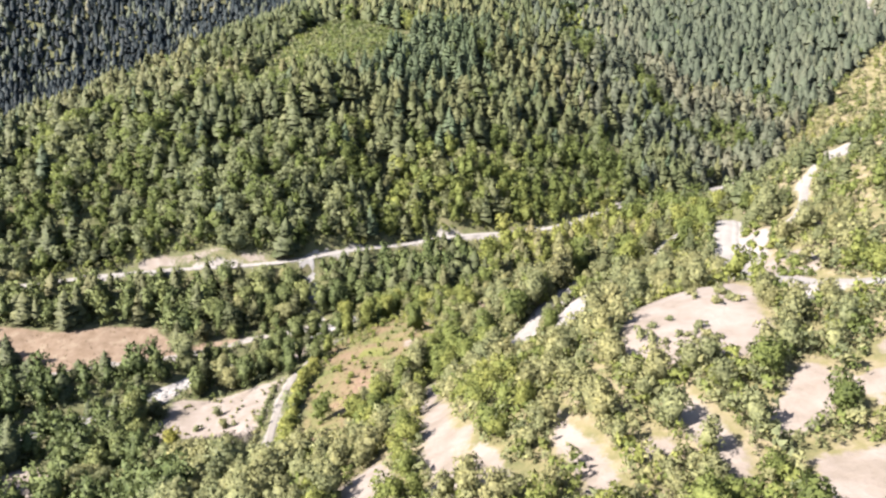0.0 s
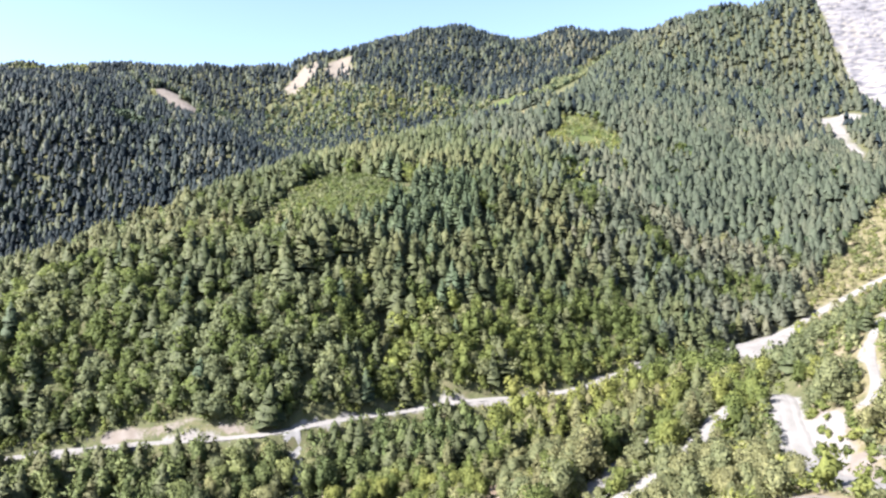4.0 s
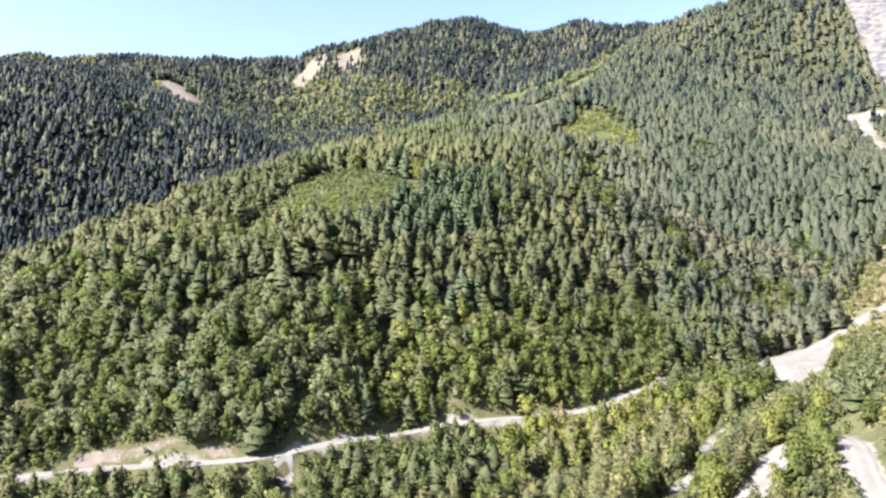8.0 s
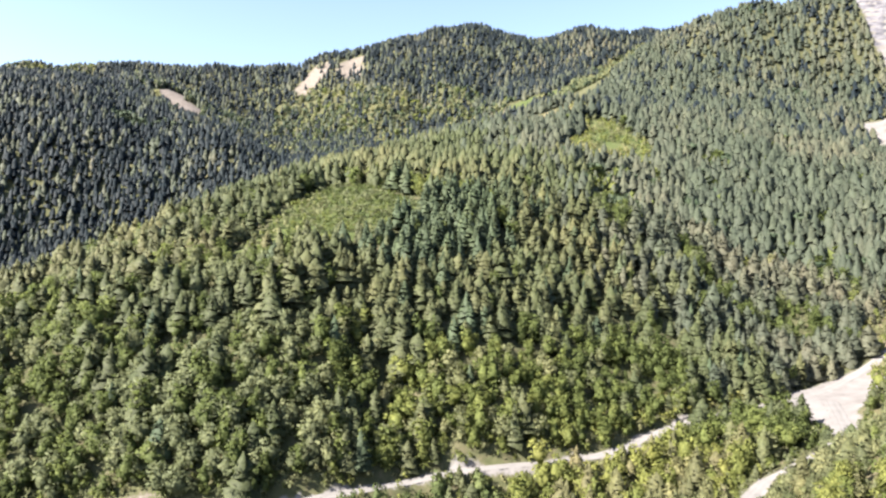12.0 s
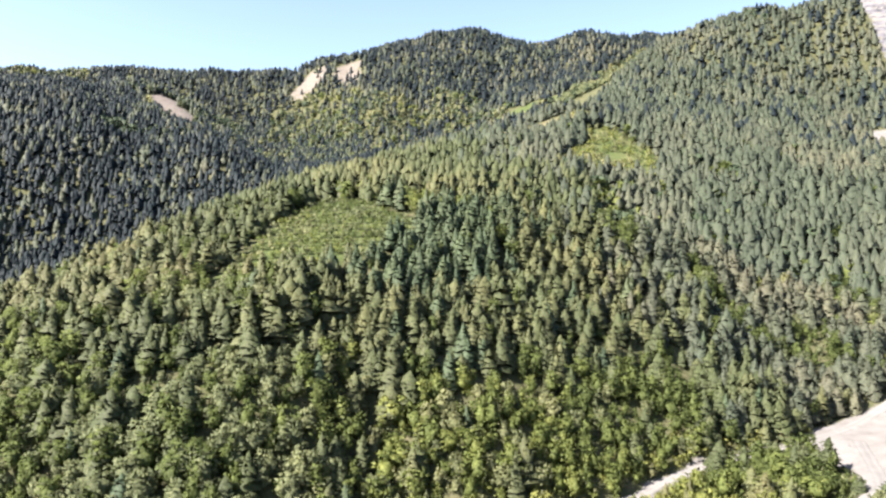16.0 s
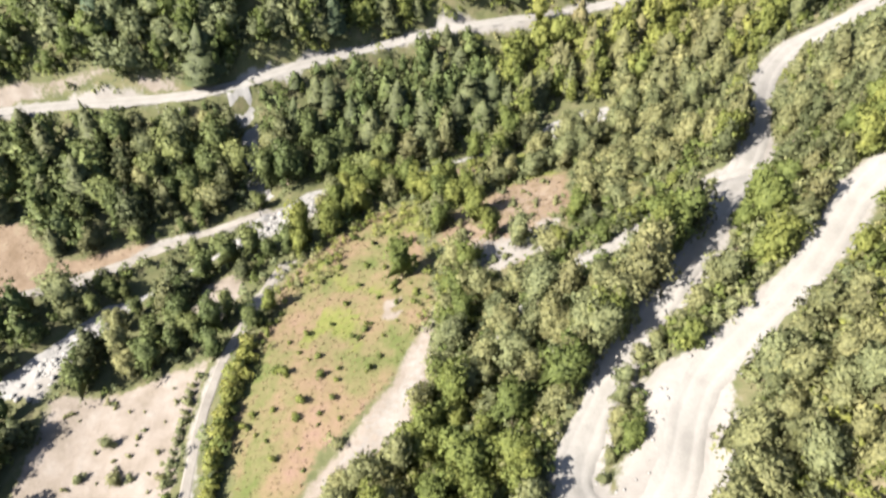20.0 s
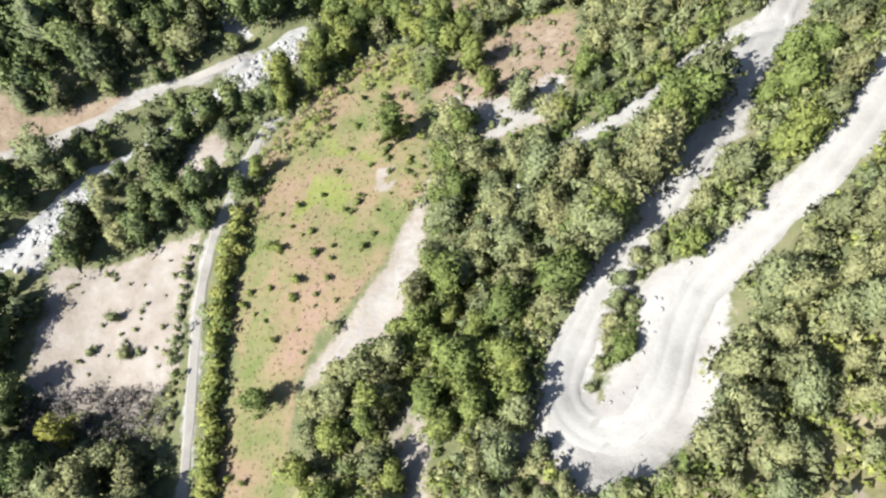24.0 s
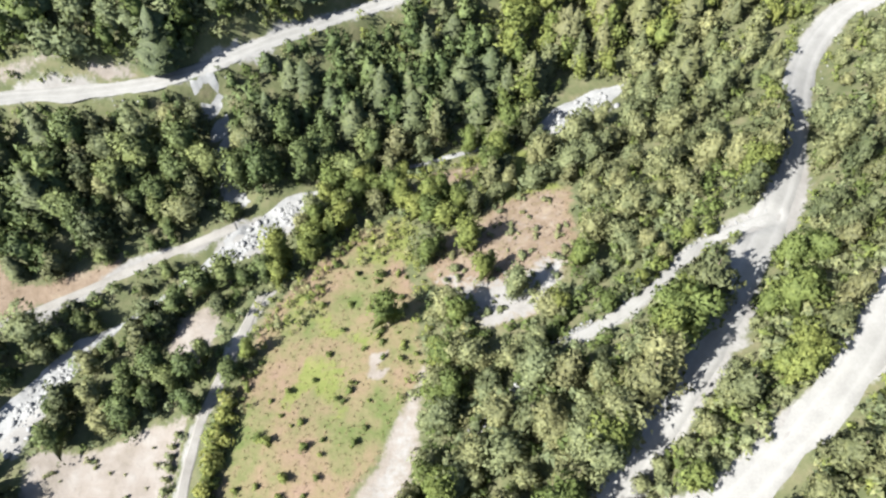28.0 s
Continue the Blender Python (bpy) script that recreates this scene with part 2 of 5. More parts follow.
station(560, (-450, 30), (-300, 42), (-250, 58), (-200, 92), (-100, 140), (0, 158), (88, 160), (150, 156), (218, 148), (300, 138), (385, 128), (500, 160), (700, 270))
station(700, (-600, 140), (-460, 100), (-400, 80), (-330, 80), (-250, 98), (-200, 115), (-100, 160), (0, 195), (100, 222), (218, 220), (300, 205), (385, 182), (480, 210), (650, 300), (900, 400))
station(760, (-800, 300), (-600, 235), (-460, 178), (-366, 140), (-274, 140), (-200, 148), (-120, 172), (0, 208), (115, 228), (218, 240), (300, 240), (400, 218), (480, 232), (650, 315), (900, 415))
station(820, (-800, 320), (-600, 265), (-460, 215), (-350, 195), (-260, 195), (-201, 178), (-120, 185), (0, 218), (115, 246), (200, 268), (300, 282), (385, 265), (480, 260), (650, 330), (900, 430))
station(940, (-900, 300), (-700, 300), (-600, 290), (-460, 280), (-308, 245), (-230, 200), (-150, 195), (0, 222), (115, 264), (190, 310), (240, 344), (267, 362), (316, 381), (357, 393), (434, 404), (475, 412), (600, 445), (900, 480))
station(1060, (-1000, 325), (-680, 332), (-480, 322), (-380, 290), (-280, 235), (-200, 225), (0, 260), (200, 330), (330, 380), (450, 400), (700, 450))
station(1250, (-1000, 330), (-600, 330), (-400, 290), (-300, 290), (-200, 330), (-100, 365), (0, 365), (200, 390), (400, 410), (700, 450))
station(1500, (-1300, 440), (-800, 440), (-668, 457), (-547, 451), (-343, 461), (-294, 482), (-198, 502), (-53, 532), (19, 537), (140, 514), (260, 536), (357, 537), (442, 509), (800, 540), (1300, 540))
station(1750, (-1300, 380), (0, 420), (1300, 420))
station(2700, (-1300, 200), (0, 200), (1300, 200))


def lattice_noise(x, y, cell, seed):
    """Smooth value noise in 0..1 on arrays of places."""
    table = np.random.RandomState(seed).rand(256, 256)
    u, v = np.asarray(x) / cell, np.asarray(y) / cell
    i, j = np.floor(u).astype(int), np.floor(v).astype(int)
    a, b = u - i, v - j
    a, b = a * a * (3 - 2 * a), b * b * (3 - 2 * b)
    i0, j0, i1, j1 = i % 256, j % 256, (i + 1) % 256, (j + 1) % 256
    return (table[i0, j0] * (1 - a) + table[i1, j0] * a) * (1 - b) + (table[i0, j1] * (1 - a) + table[i1, j1] * a) * b


def fbm(x, y, cell, seed, octaves=4):
    total, size, weight = 0.0, 1.0, 0.0
    for k in range(octaves):
        total = total + size * (lattice_noise(x, y, cell / 2 ** k, seed + k) - 0.5)
        weight += size
        size *= 0.5
    return total / weight


STEP, X0, X1, Y0, Y1 = 5.0, -1300.0, 1300.0, -300.0, 2700.0


def base_lattice():
    xs, ys = np.arange(X0, X1 + 1, STEP), np.arange(Y0, Y1 + 1, STEP)
    rows = np.array([np.interp(xs, sx, sz) for _, sx, sz in STATIONS])
    sy = np.array([s[0] for s in STATIONS], float)
    slopes = np.gradient(rows, sy, axis=0)
    secant = np.diff(rows, axis=0) / np.diff(sy)[:, None]
    slopes[1:-1] = np.where(secant[:-1] * secant[1:] > 0, 2 * secant[:-1] * secant[1:] / (secant[:-1] + secant[1:] + 1e-9), 0)
    k = np.clip(np.searchsorted(sy, ys, side="right") - 1, 0, len(sy) - 2)
    h = (sy[k + 1] - sy[k])[:, None]
    t = ((ys - sy[k]) / (sy[k + 1] - sy[k]))[:, None]
    z = ((2 * t ** 3 - 3 * t ** 2 + 1) * rows[k] + (t ** 3 - 2 * t ** 2 + t) * h * slopes[k]
         + (3 * t ** 2 - 2 * t ** 3) * rows[k + 1] + (t ** 3 - t ** 2) * h * slopes[k + 1])
    w = np.array([1, 4, 6, 4, 1]) / 16
    for _ in range(2):
        for axis in (0, 1):
            p = np.pad(z, [(2, 2) if a == axis else (0, 0) for a in (0, 1)], mode="edge")
            z = sum(w[m] * np.take(p, np.arange(m, m + z.shape[axis]), axis=axis) for m in range(5))
    gx, gy = np.meshgrid(xs, ys)
    far = np.clip((gy - 420) / 500, 0, 1)
    z = z + far * 22 * fbm(gx + 0.3 * gy, gy * 0.6, 170, 11) - far * 26 * np.clip(0.16 - np.abs(fbm(gx - 0.2 * gy, gy * 0.45, 150, 41, 2)), 0, 1)
    # ravines running down the shaded mountain and the mountain behind
    west = np.clip((-0.17 * gy - gx) / 60, 0, 1) * np.clip((gy - 640) / 80, 0, 1) * np.clip((1130 - gy) / 80, 0, 1)
    z = z + west * (75 * np.abs(fbm(0.75 * gx + 0.66 * gy, (0.66 * gx - 0.75 * gy) * 0.22, 95, 61, 3)) - 9)
    back = np.clip((gy - 1080) / 100, 0, 1) * np.clip((1560 - gy) / 120, 0, 1)
    z = z + back * (85 * np.abs(fbm(gx, gy * 0.25, 130, 65, 3)) - 10)
    # a dark ravine in the sunny hillside
    d = np.abs(gx + 24 + (gy - 262) * 0.28 + 30 * fbm(gx, gy, 40, 69, 2)) + np.clip(262 - gy, 0, 99) + np.clip(gy - 345, 0, 99)
    z = z - 5.0 * np.clip(1 - d / 15, 0, 1)
    # the bare mound below the hairpin
    z = z + 3.2 * np.exp(-((gx - 44) ** 2 + (gy - 116) ** 2) / 170)
    return z + (0.8 + 3 * far) * fbm(gx, gy, 30, 23)


LATTICE = base_lattice()


def base_height(x, y):
    u = np.clip((np.asarray(x, float) - X0) / STEP, 0, LATTICE.shape[1] - 1.001)
    v = np.clip((np.asarray(y, float) - Y0) / STEP, 0, LATTICE.shape[0] - 1.001)
    i, j = u.astype(int), v.astype(int)
    a, b = u - i, v - j
    return ((LATTICE[j, i] * (1 - a) + LATTICE[j, i + 1] * a) * (1 - b)
            + (LATTICE[j + 1, i] * (1 - a) + LATTICE[j + 1, i + 1] * a) * b)


# ---- roads, streams and clearings in plan ----
ROADS = {
    "forest_road": (4.6, ((-175, 218), (-152, 224), (-127, 236.5), (-101, 242.5), (-70, 243), (-54, 246.5), (-44, 252), (-31, 259.5), (-18, 267), (-5, 272), (12, 276), (27, 280), (44, 285), (55, 292), (65, 299), (77, 307), (99, 313), (121, 322), (141, 334), (170, 354), (196, 371), (222, 386), (262, 402))),
    "hairpin_road": (5.4, ((136, 319), (126, 293), (119, 277), (110, 269), (97, 263), (83, 256), (74, 243), (66, 225), (60, 210), (54, 198.5), (47, 188), (40, 176.5), (32, 166), (25.5, 157.5), (20, 149), (16.3, 141.5), (17.2, 135.5), (22, 133), (27, 136), (30, 143.5), (32.5, 150), (38, 155), (45, 160.5), (52, 167), (58, 175), (63, 181), (69, 184), (74, 179), (71, 168), (64, 151), (60, 140), (57, 126), (60, 108), (70, 97), (92, 88))),
    "upper_track": (1.9, ((74, 146), (80, 151), (87, 165), (96, 179), (106, 186), (124, 192), (150, 190))),
    "valley_track": (2.3, ((-120, 180), (-100, 189), (-86, 195), (-72, 202), (-65, 206), (-58, 209.5), (-49, 213.5), (-42, 217))),
    "side_track": (2.05, ((54, 199), (48, 197), (43, 195), (38.5, 191), (33.5, 186.5), (28, 182.8), (22, 180))),
    "garden_path": (1.9, ((-33.5, 199), (-35.5, 192), (-38, 184), (-40.3, 175), (-41, 164), (-40.3, 152), (-38.5, 138), (-36, 120))),
}
STREAMS = {
    "stream": (3.6, ((62, 266), (48, 254), (36, 246.5), (26, 240), (14, 236), (-2, 232), (-16, 229), (-28, 224.5), (-36, 217), (-45, 210), (-56, 201), (-65, 194), (-73, 186), (-80, 176), (-92, 166), (-112, 152), (-150, 130))),
    "side_gully": (3.4, ((-52, 247), (-49.5, 242), (-47.5, 236), (-46, 228), (-42, 222))),
}
MEADOW = ((-32, 195.2), (-26, 202.2), (-15, 212.2), (-7, 213.2), (-3, 196.2), (-1.5, 182.2), (-4, 174.2), (-10, 163.2), (-18, 153.2), (-20, 146.2), (-21, 138.2), (-20, 124.2), (-33, 120.2), (-34, 134.2), (-33, 150.2), (-34, 164.2), (-34.5, 178.2))
UPPER_TERRACE = ((1, 208.2), (14, 217.2), (25, 217.2), (26, 198.2), (18, 186.2), (9, 187.2), (0, 196.2))
TOP_STRIP = ((-10, 220.2), (-2, 226.2), (10, 229.2), (10, 225.2), (0, 220.2))
SAND_FIELD = ((-74, 171.2), (-63, 171.2), (-47, 174.2), (-43, 176.2), (-43, 165.2), (-43, 151.2), (-49, 144.2), (-64, 144.2), (-71, 149.2), (-70, 162.2))
SMALL_PLOT = ((-50, 195.2), (-42, 198.2), (-40, 191.2), (-43, 185.2), (-50, 188.2))
SCARP = ((-2, 182.2), (-2.5, 164.2), (-6, 153.2), (-13, 147.2), (-20, 144.2), (-15, 153.2), (-9.5, 162.2), (-6.5, 169.2))
BROWN_STRIP = ((-92, 203), (-79, 205), (-67, 207.5), (-64, 209), (-66, 204.5), (-76, 201.5), (-90, 198.5))
BROWN_FIELD = ((-150, 201), (-123, 203), (-108, 210), (-94, 212), (-80, 199), (-92, 192), (-109, 184), (-140, 186))
MOUND = ((27, 97), (29.6, 106), (33, 113), (38, 118), (44, 121), (50, 119), (51, 112), (49, 103), (48.5, 96), (43, 89), (36.5, 90), (30, 88), (27.3, 92))
LOWER_BARE = ((48.7, 85), (50, 78), (44, 71), (39.5, 70.5), (38.5, 75), (43, 80.5))
LOWER_SPILL = ((31, 82), (33.5, 79), (34.5, 70), (32.5, 64), (30, 66), (29.8, 75))
NEAR_BARE = ((41, 67), (47, 66), (56, 67), (56, 56), (40, 56), (38, 60))
GULLIES = (((15.5, 87), (19.5, 80), (18.5, 66), (15, 67)), ((-5.4, 141), (-2, 130), (2.4, 96), (2.6, 82), (-1.4, 83), (-3.6, 110)), ((-14.5, 91), (-8.4, 95), (-5.5, 88), (-6.5, 81), (-12.8, 83)), ((4.6, 93), (8, 83), (8, 73), (4, 75)), ((-100, 140), (-93, 142), (-85, 136), (-82, 127), (-95, 127)))
SPUR = ((68.5, 172), (75, 172), (70, 156), (72, 150), (67, 138.5), (62, 130), (60.5, 114), (62, 100), (58, 98), (54.5, 105), (53.5, 115), (53, 125), (59, 137), (60, 144))
JUNCTION = ((110, 316), (124, 329), (146, 345), (165, 350), (168, 338), (150, 318), (138, 304), (128, 288), (118, 276), (116, 282), (121, 297), (116, 308))
ISLAND = ((18.5, 137), (20, 146), (24, 157), (30, 166), (38, 174), (46, 180), (52, 178), (45, 163), (36, 158), (27, 155), (25.5, 148), (21, 141))
HIGH_BARE = ((62, 142), (67, 154), (72, 156), (72, 147), (65, 134), (61, 108), (56, 106), (59, 126))
HAIRPIN_APRON = ((20.2, 137.6), (21.5, 141.5), (24.7, 144.2), (26.4, 148.4), (26.9, 153.6), (31.5, 154.6), (37.2, 157.8), (44.4, 161.7), (49.2, 167.4), (55, 176), (58, 169), (53.5, 165), (51.4, 161.4), (45.2, 158.3), (40, 154.4), (37, 148.8), (35, 143), (33.6, 138), (31, 135), (29.6, 134), (25.4, 130.3), (20.5, 127.7), (17, 127.3), (15, 128.7), (13.8, 132.2), (13, 136.4))
SPILL = ((5.5, 135.5), (9.5, 135), (14, 138), (14, 134), (9.5, 131.5), (6, 132.5))
SOUTH_PATH = ((-3.2, 141), (-1, 140), (-0.6, 128), (-2, 116), (-4.5, 116), (-3.4, 128))
LOW_BARE = ((20.5, 119), (25, 123.5), (30, 124), (29, 121), (24, 117))
FAR_BARE = ((32, 119), (38, 123.5), (43, 126), (43, 123), (35, 117))
TERRACES = ((-92, 336), (-86, 380), (-86, 424), (-76, 448), (-67, 458), (-50, 447), (-32, 426), (-16, 414), (-22, 392), (-36, 366), (-54, 350), (-70, 338))
HILL_CLEARING = ((60, 546), (80, 585), (93, 591), (97, 622), (110, 632), (121, 626), (129, 606), (140, 586), (136, 560), (126, 532), (106, 522), (94, 534), (80, 530))
RIDGE_MEADOW = ((5, 1075), (9, 1095), (60, 1094), (94, 1096), (142, 1106), (165, 1104), (155, 1090), (119, 1078), (92, 1056), (60, 1068), (51, 1062))
SCAR_A = ((-340, 1385), (-320, 1440), (-290, 1455), (-256, 1430), (-258, 1390), (-285, 1365), (-321, 1360))
CREST_MEADOW = ((-6, 655), (42, 634), (88, 628), (116, 652), (126, 690), (92, 684), (50, 672), (-6, 684))
SCAR_B = ((-250, 1395), (-240, 1450), (-205, 1440), (-194, 1340), (-232, 1352))
SCAR_LEFT = ((-432, 1005), (-405, 1040), (-384, 1004), (-350, 985), (-342, 945), (-365, 938), (-398, 970), (-422, 988))
PALE_WOODS = (((95, 1000), (165, 1110), (260, 1320), (340, 1370), (300, 1250), (215, 930), (150, 925)), ((-350, 1345), (-300, 1380), (-227, 1337), (-108, 1230), (-33, 1180), (-60, 1085), (-141, 1000), (-181, 915), (-223, 855), (-287, 1047)), ((-357, 1056), (-400, 1200), (-350, 1150), (-306, 1021), (-298, 908), (-340, 980)))
PIT = ((-11.5, 180.5), (-10.5, 184), (-8, 184.5), (-6.8, 181.5), (-8.5, 179.2))
CLIFF = ((460, 735), (474, 800), (478, 845), (476, 880), (480, 960), (720, 960), (720, 735))
CHUTE = ((450, 745), (410, 744), (400, 690), (340, 548), (326, 548), (385, 690), (396, 760), (440, 770))


BOULDER_BEDS = (((-48, 209), (-45, 215), (-38, 220), (-29, 226), (-26, 222), (-29, 214), (-34, 207.5), (-42, 207)), ((-86, 170), (-80, 180.5), (-75, 185.5), (-70, 186), (-71, 178), (-74, 169)), ((22, 236), (26, 245), (34, 249.5), (40, 251.5), (39, 241), (36, 236), (29, 236)))


def resample(points, step=1.0):
    """Evenly spaced places along a smoothed line."""
    p = np.array(points, float)
    for _ in range(3):
        q = np.empty((2 * len(p) - 2, 2))
        q[0::2], q[1::2] = 0.75 * p[:-1] + 0.25 * p[1:], 0.25 * p[:-1] + 0.75 * p[1:]
        p = np.vstack((p[:1], q, p[-1:]))
    d = np.concatenate(([0], np.cumsum(np.hypot(*np.diff(p, axis=0).T))))
    s = np.arange(0, d[-1], step)
    return np.column_stack((np.interp(s, d, p[:, 0]), np.interp(s, d, p[:, 1])))


def nearest(x, y, line):
    """Distance to a line of places, and the index of the nearest one."""
    x, y = np.ravel(x), np.ravel(y)
    best, index = np.full(x.shape, 1e9), np.zeros(x.shape, int)
    lo, hi = line.min(0) - 30, line.max(0) + 30
    inside = np.nonzero((x > lo[0]) & (x < hi[0]) & (y > lo[1]) & (y < hi[1]))[0]
    for part in np.array_split(inside, max(1, len(inside) // 4000)):
        if len(part):
            d = (x[part, None] - line[:, 0]) ** 2 + (y[part, None] - line[:, 1]) ** 2
            index[part] = d.argmin(1)
            best[part] = np.sqrt(d.min(1))
    return best, index


def inside(x, y, polygon):
    """Signed distance from a clearing's edge: positive within it."""
    x, y = np.ravel(x).astype(float), np.ravel(y).astype(float)
    p = np.array(polygon, float)
    out = np.full(x.shape, -1e3)
    lo, hi = p.min(0) - 12, p.max(0) + 12
    near = np.nonzero((x > lo[0]) & (x < hi[0]) & (y > lo[1]) & (y < hi[1]))[0]
    if not len(near):
        return out
    a, b = x[near], y[near]
    odd, dist = np.zeros(len(near), bool), np.full(len(near), 1e9)
    for (ax, ay), (bx, by) in zip(p, np.roll(p, -1, 0)):
        cross = (ay > b) != (by > b)
        odd ^= cross & (a < (bx - ax) * (b - ay) / ((by - ay) if by != ay else 1e-9) + ax)
        t = np.clip(((a - ax) * (bx - ax) + (b - ay) * (by - ay)) / ((bx - ax) ** 2 + (by - ay) ** 2), 0, 1)
        dist = np.minimum(dist, np.hypot(a - ax - t * (bx - ax), b - ay - t * (by - ay)))
    out[near] = np.where(odd, dist, -dist)
    return out


def level_line(points, even=11):
    """A line with its heights, evened out along its length."""
    xy = resample(points)
    z = base_height(xy[:, 0], xy[:, 1])
    kernel = np.hanning(2 * even + 1) / np.hanning(2 * even + 1).sum()
    return np.column_stack((xy, np.convolve(np.pad(z, even, mode="edge"), kernel, "valid")))


ROAD_LINES = {k: (w, level_line(p, 30 if k == "forest_road" else 11)) for k, (w, p) in ROADS.items()}
STREAM_LINES = {k: (w, level_line(p)) for k, (w, p) in STREAMS.items()}


def height(x, y):
    """The finished ground: benches for the roads, beds for the streams, and small lumps."""
    shape = np.shape(x)
    x, y = np.ravel(np.asarray(x, float)), np.ravel(np.asarray(y, float))
    z = base_height(x, y) + 0.9 * fbm(x, y, 9, 71, 3)
    for w, line in STREAM_LINES.values():
        d, k = nearest(x, y, line[:, :2])
        f = np.clip(1 - (d - w * 0.4) / 5.0, 0, 1)
        f = f * f * (3 - 2 * f)
        z = z * (1 - f) + (line[k, 2] - 1.6) * f
    for name, (w, line) in ROAD_LINES.items():
        d, k = nearest(x, y, line[:, :2])
        f = np.clip(1 - (d - w * 0.55) / (3.0 if w > 5 else 1.5), 0, 1)
        f = f * f * (3 - 2 * f)
        z = z * (1 - f) + line[k, 2] * f
    return z.reshape(shape)


def soft(d, width=1.5):
    return np.clip(0.5 + d / (2 * width), 0, 1)


def covers(x, y):
    """How far each place is grass, lush grass, brown earth or bare pale rubble."""
    x, y = np.ravel(x), np.ravel(y)
    wx, wy = x + 5 * fbm(x, y, 10, 81, 3), y + 5 * fbm(x, y, 10, 91, 3)
    grass = np.maximum.reduce([soft(inside(wx, wy, p), 2.5) for p in (MEADOW, UPPER_TERRACE, TOP_STRIP)])
    far_grass = np.maximum.reduce([soft(inside(wx, wy, p), 4.0) for p in (TERRACES, HILL_CLEARING, RIDGE_MEADOW)])
    lush = np.zeros(len(x))
    for cx, cy, r in ((-20, 178, 3.4), (-26, 197, 3.0), (-20, 191, 2.4), (-13, 187, 2.0), (-9, 209, 4), (12, 226, 6), (18, 221, 5)):
        lush = np.maximum(lush, soft(r * 1.25 - np.hypot(x - cx + 14 * fbm(x, y, 7, 77, 3), y - cy + 14 * fbm(x, y, 7, 78, 3)), 2.2) * 0.75)
    earth = np.maximum.reduce([soft(inside(wx, wy, p), 2.0) for p in (BROWN_FIELD, BROWN_STRIP)] + [soft(inside(wx, wy, p), 2.0) * 0.65 for p in (UPPER_TERRACE, TOP_STRIP)])
    bare = np.maximum.reduce([soft(inside(wx, wy, p), 1.6) for p in (JUNCTION, HAIRPIN_APRON, SPILL, SPUR)] + [soft(inside(wx, wy, SCARP), 1.6) * 0.5])
    sand = np.maximum.reduce([soft(inside(wx, wy, p), 1.8) for p in (SAND_FIELD, SMALL_PLOT, HIGH_BARE, MOUND, LOWER_BARE, LOWER_SPILL, NEAR_BARE, SOUTH_PATH, LOW_BARE, FAR_BARE, SCARP, *GULLIES)])
    bare = np.maximum(bare, np.maximum.reduce([soft(inside(wx, wy, p) - 1.0, 1.2) for p in BOULDER_BEDS]))
    bare = np.maximum(bare, np.maximum.reduce([soft(inside(wx, wy, p), 5.0) for p in (CLIFF, CHUTE)]))
    sand = np.maximum(sand, np.maximum.reduce([soft(inside(x + 40 * fbm(x, y, 40, 99, 3), y + 30 * fbm(x, y, 30, 98, 3), p), 6.0) for p in (SCAR_A, SCAR_B)]) * 0.62)
    sand = np.maximum(sand, soft(inside(x + 30 * fbm(x, y, 22, 99, 3), y + 24 * fbm(x, y, 18, 98, 3), SCAR_LEFT), 4.0))
    sand = np.maximum(sand, soft(0.6 - np.abs(inside(x, y, PIT) - 0.5), 0.5) * 0.9)
    spots = fbm(x, y, 13, 97, 3)
    sand = np.maximum(sand, soft(spots - 0.31, 0.05) * ((y < 132) & (x > -25) & (y > 40)))
    bare = np.maximum(bare, soft(spots - 0.26, 0.05) * ((x > 60) & (y >= 132) & (y < 240)) * 0.9)
    brush = inside(wx, wy, UPPER_TERRACE)
    bare = np.maximum(bare, soft(brush, 1.5) * soft(198 - wy, 4) * 0.75)
    sand = np.maximum(sand, soft(inside(wx, wy, UPPER_TERRACE), 2) * 0.35)
    for name, (w, line) in ROAD_LINES.items():
        d, _ = nearest(wx, wy, line[:, :2])
        bare = np.maximum(bare, soft(w * 0.5 - d, 1.2))
    d, _ = nearest(wx, wy - 4.2, ROAD_LINES["forest_road"][1][:, :2])
    sand = np.maximum(sand, soft(0.6 + 6 * fbm(x, y, 18, 95, 2) - d, 1.2) * ((x > -112) & (x < -60)))
    return grass, lush, earth, bare, far_grass, sand


def dry_slope(x, y):
    """How far the sunny scrub slope under the path and above the junction is dry, open ground."""
    near = soft(128 - y + 30 * fbm(x, y, 26, 161, 3), 7) * soft(x + 24, 8)
    upper = soft(x - 78 - 0.55 * (y - 180) + 40 * fbm(x, y, 30, 163, 3), 8) * soft(340 - y + 0.98 * np.maximum(x - 135, 0), 6) * (y < 520)
    crest = soft(inside(x + 16 * fbm(x, y, 20, 165, 2), y + 16 * fbm(x, y, 20, 166, 2), CREST_MEADOW), 5)
    return np.maximum.reduce([near, upper, crest])


def spread(lo, hi, a, b, step, widest, rate):
    """Grid lines: evenly fine from a to b, growing apart outside."""
    mid = list(np.arange(a, b, step))
    out, s, v = [], step, mid[-1]
    while v < hi:
        s = min(s * rate, widest)
        v += s
        out.append(min(v, hi))
    back, s, v = [], step, a
    while v > lo:
        s = min(s * rate, widest)
        v -= s
        back.append(max(v, lo))
    return np.array(back[::-1] + mid + out)


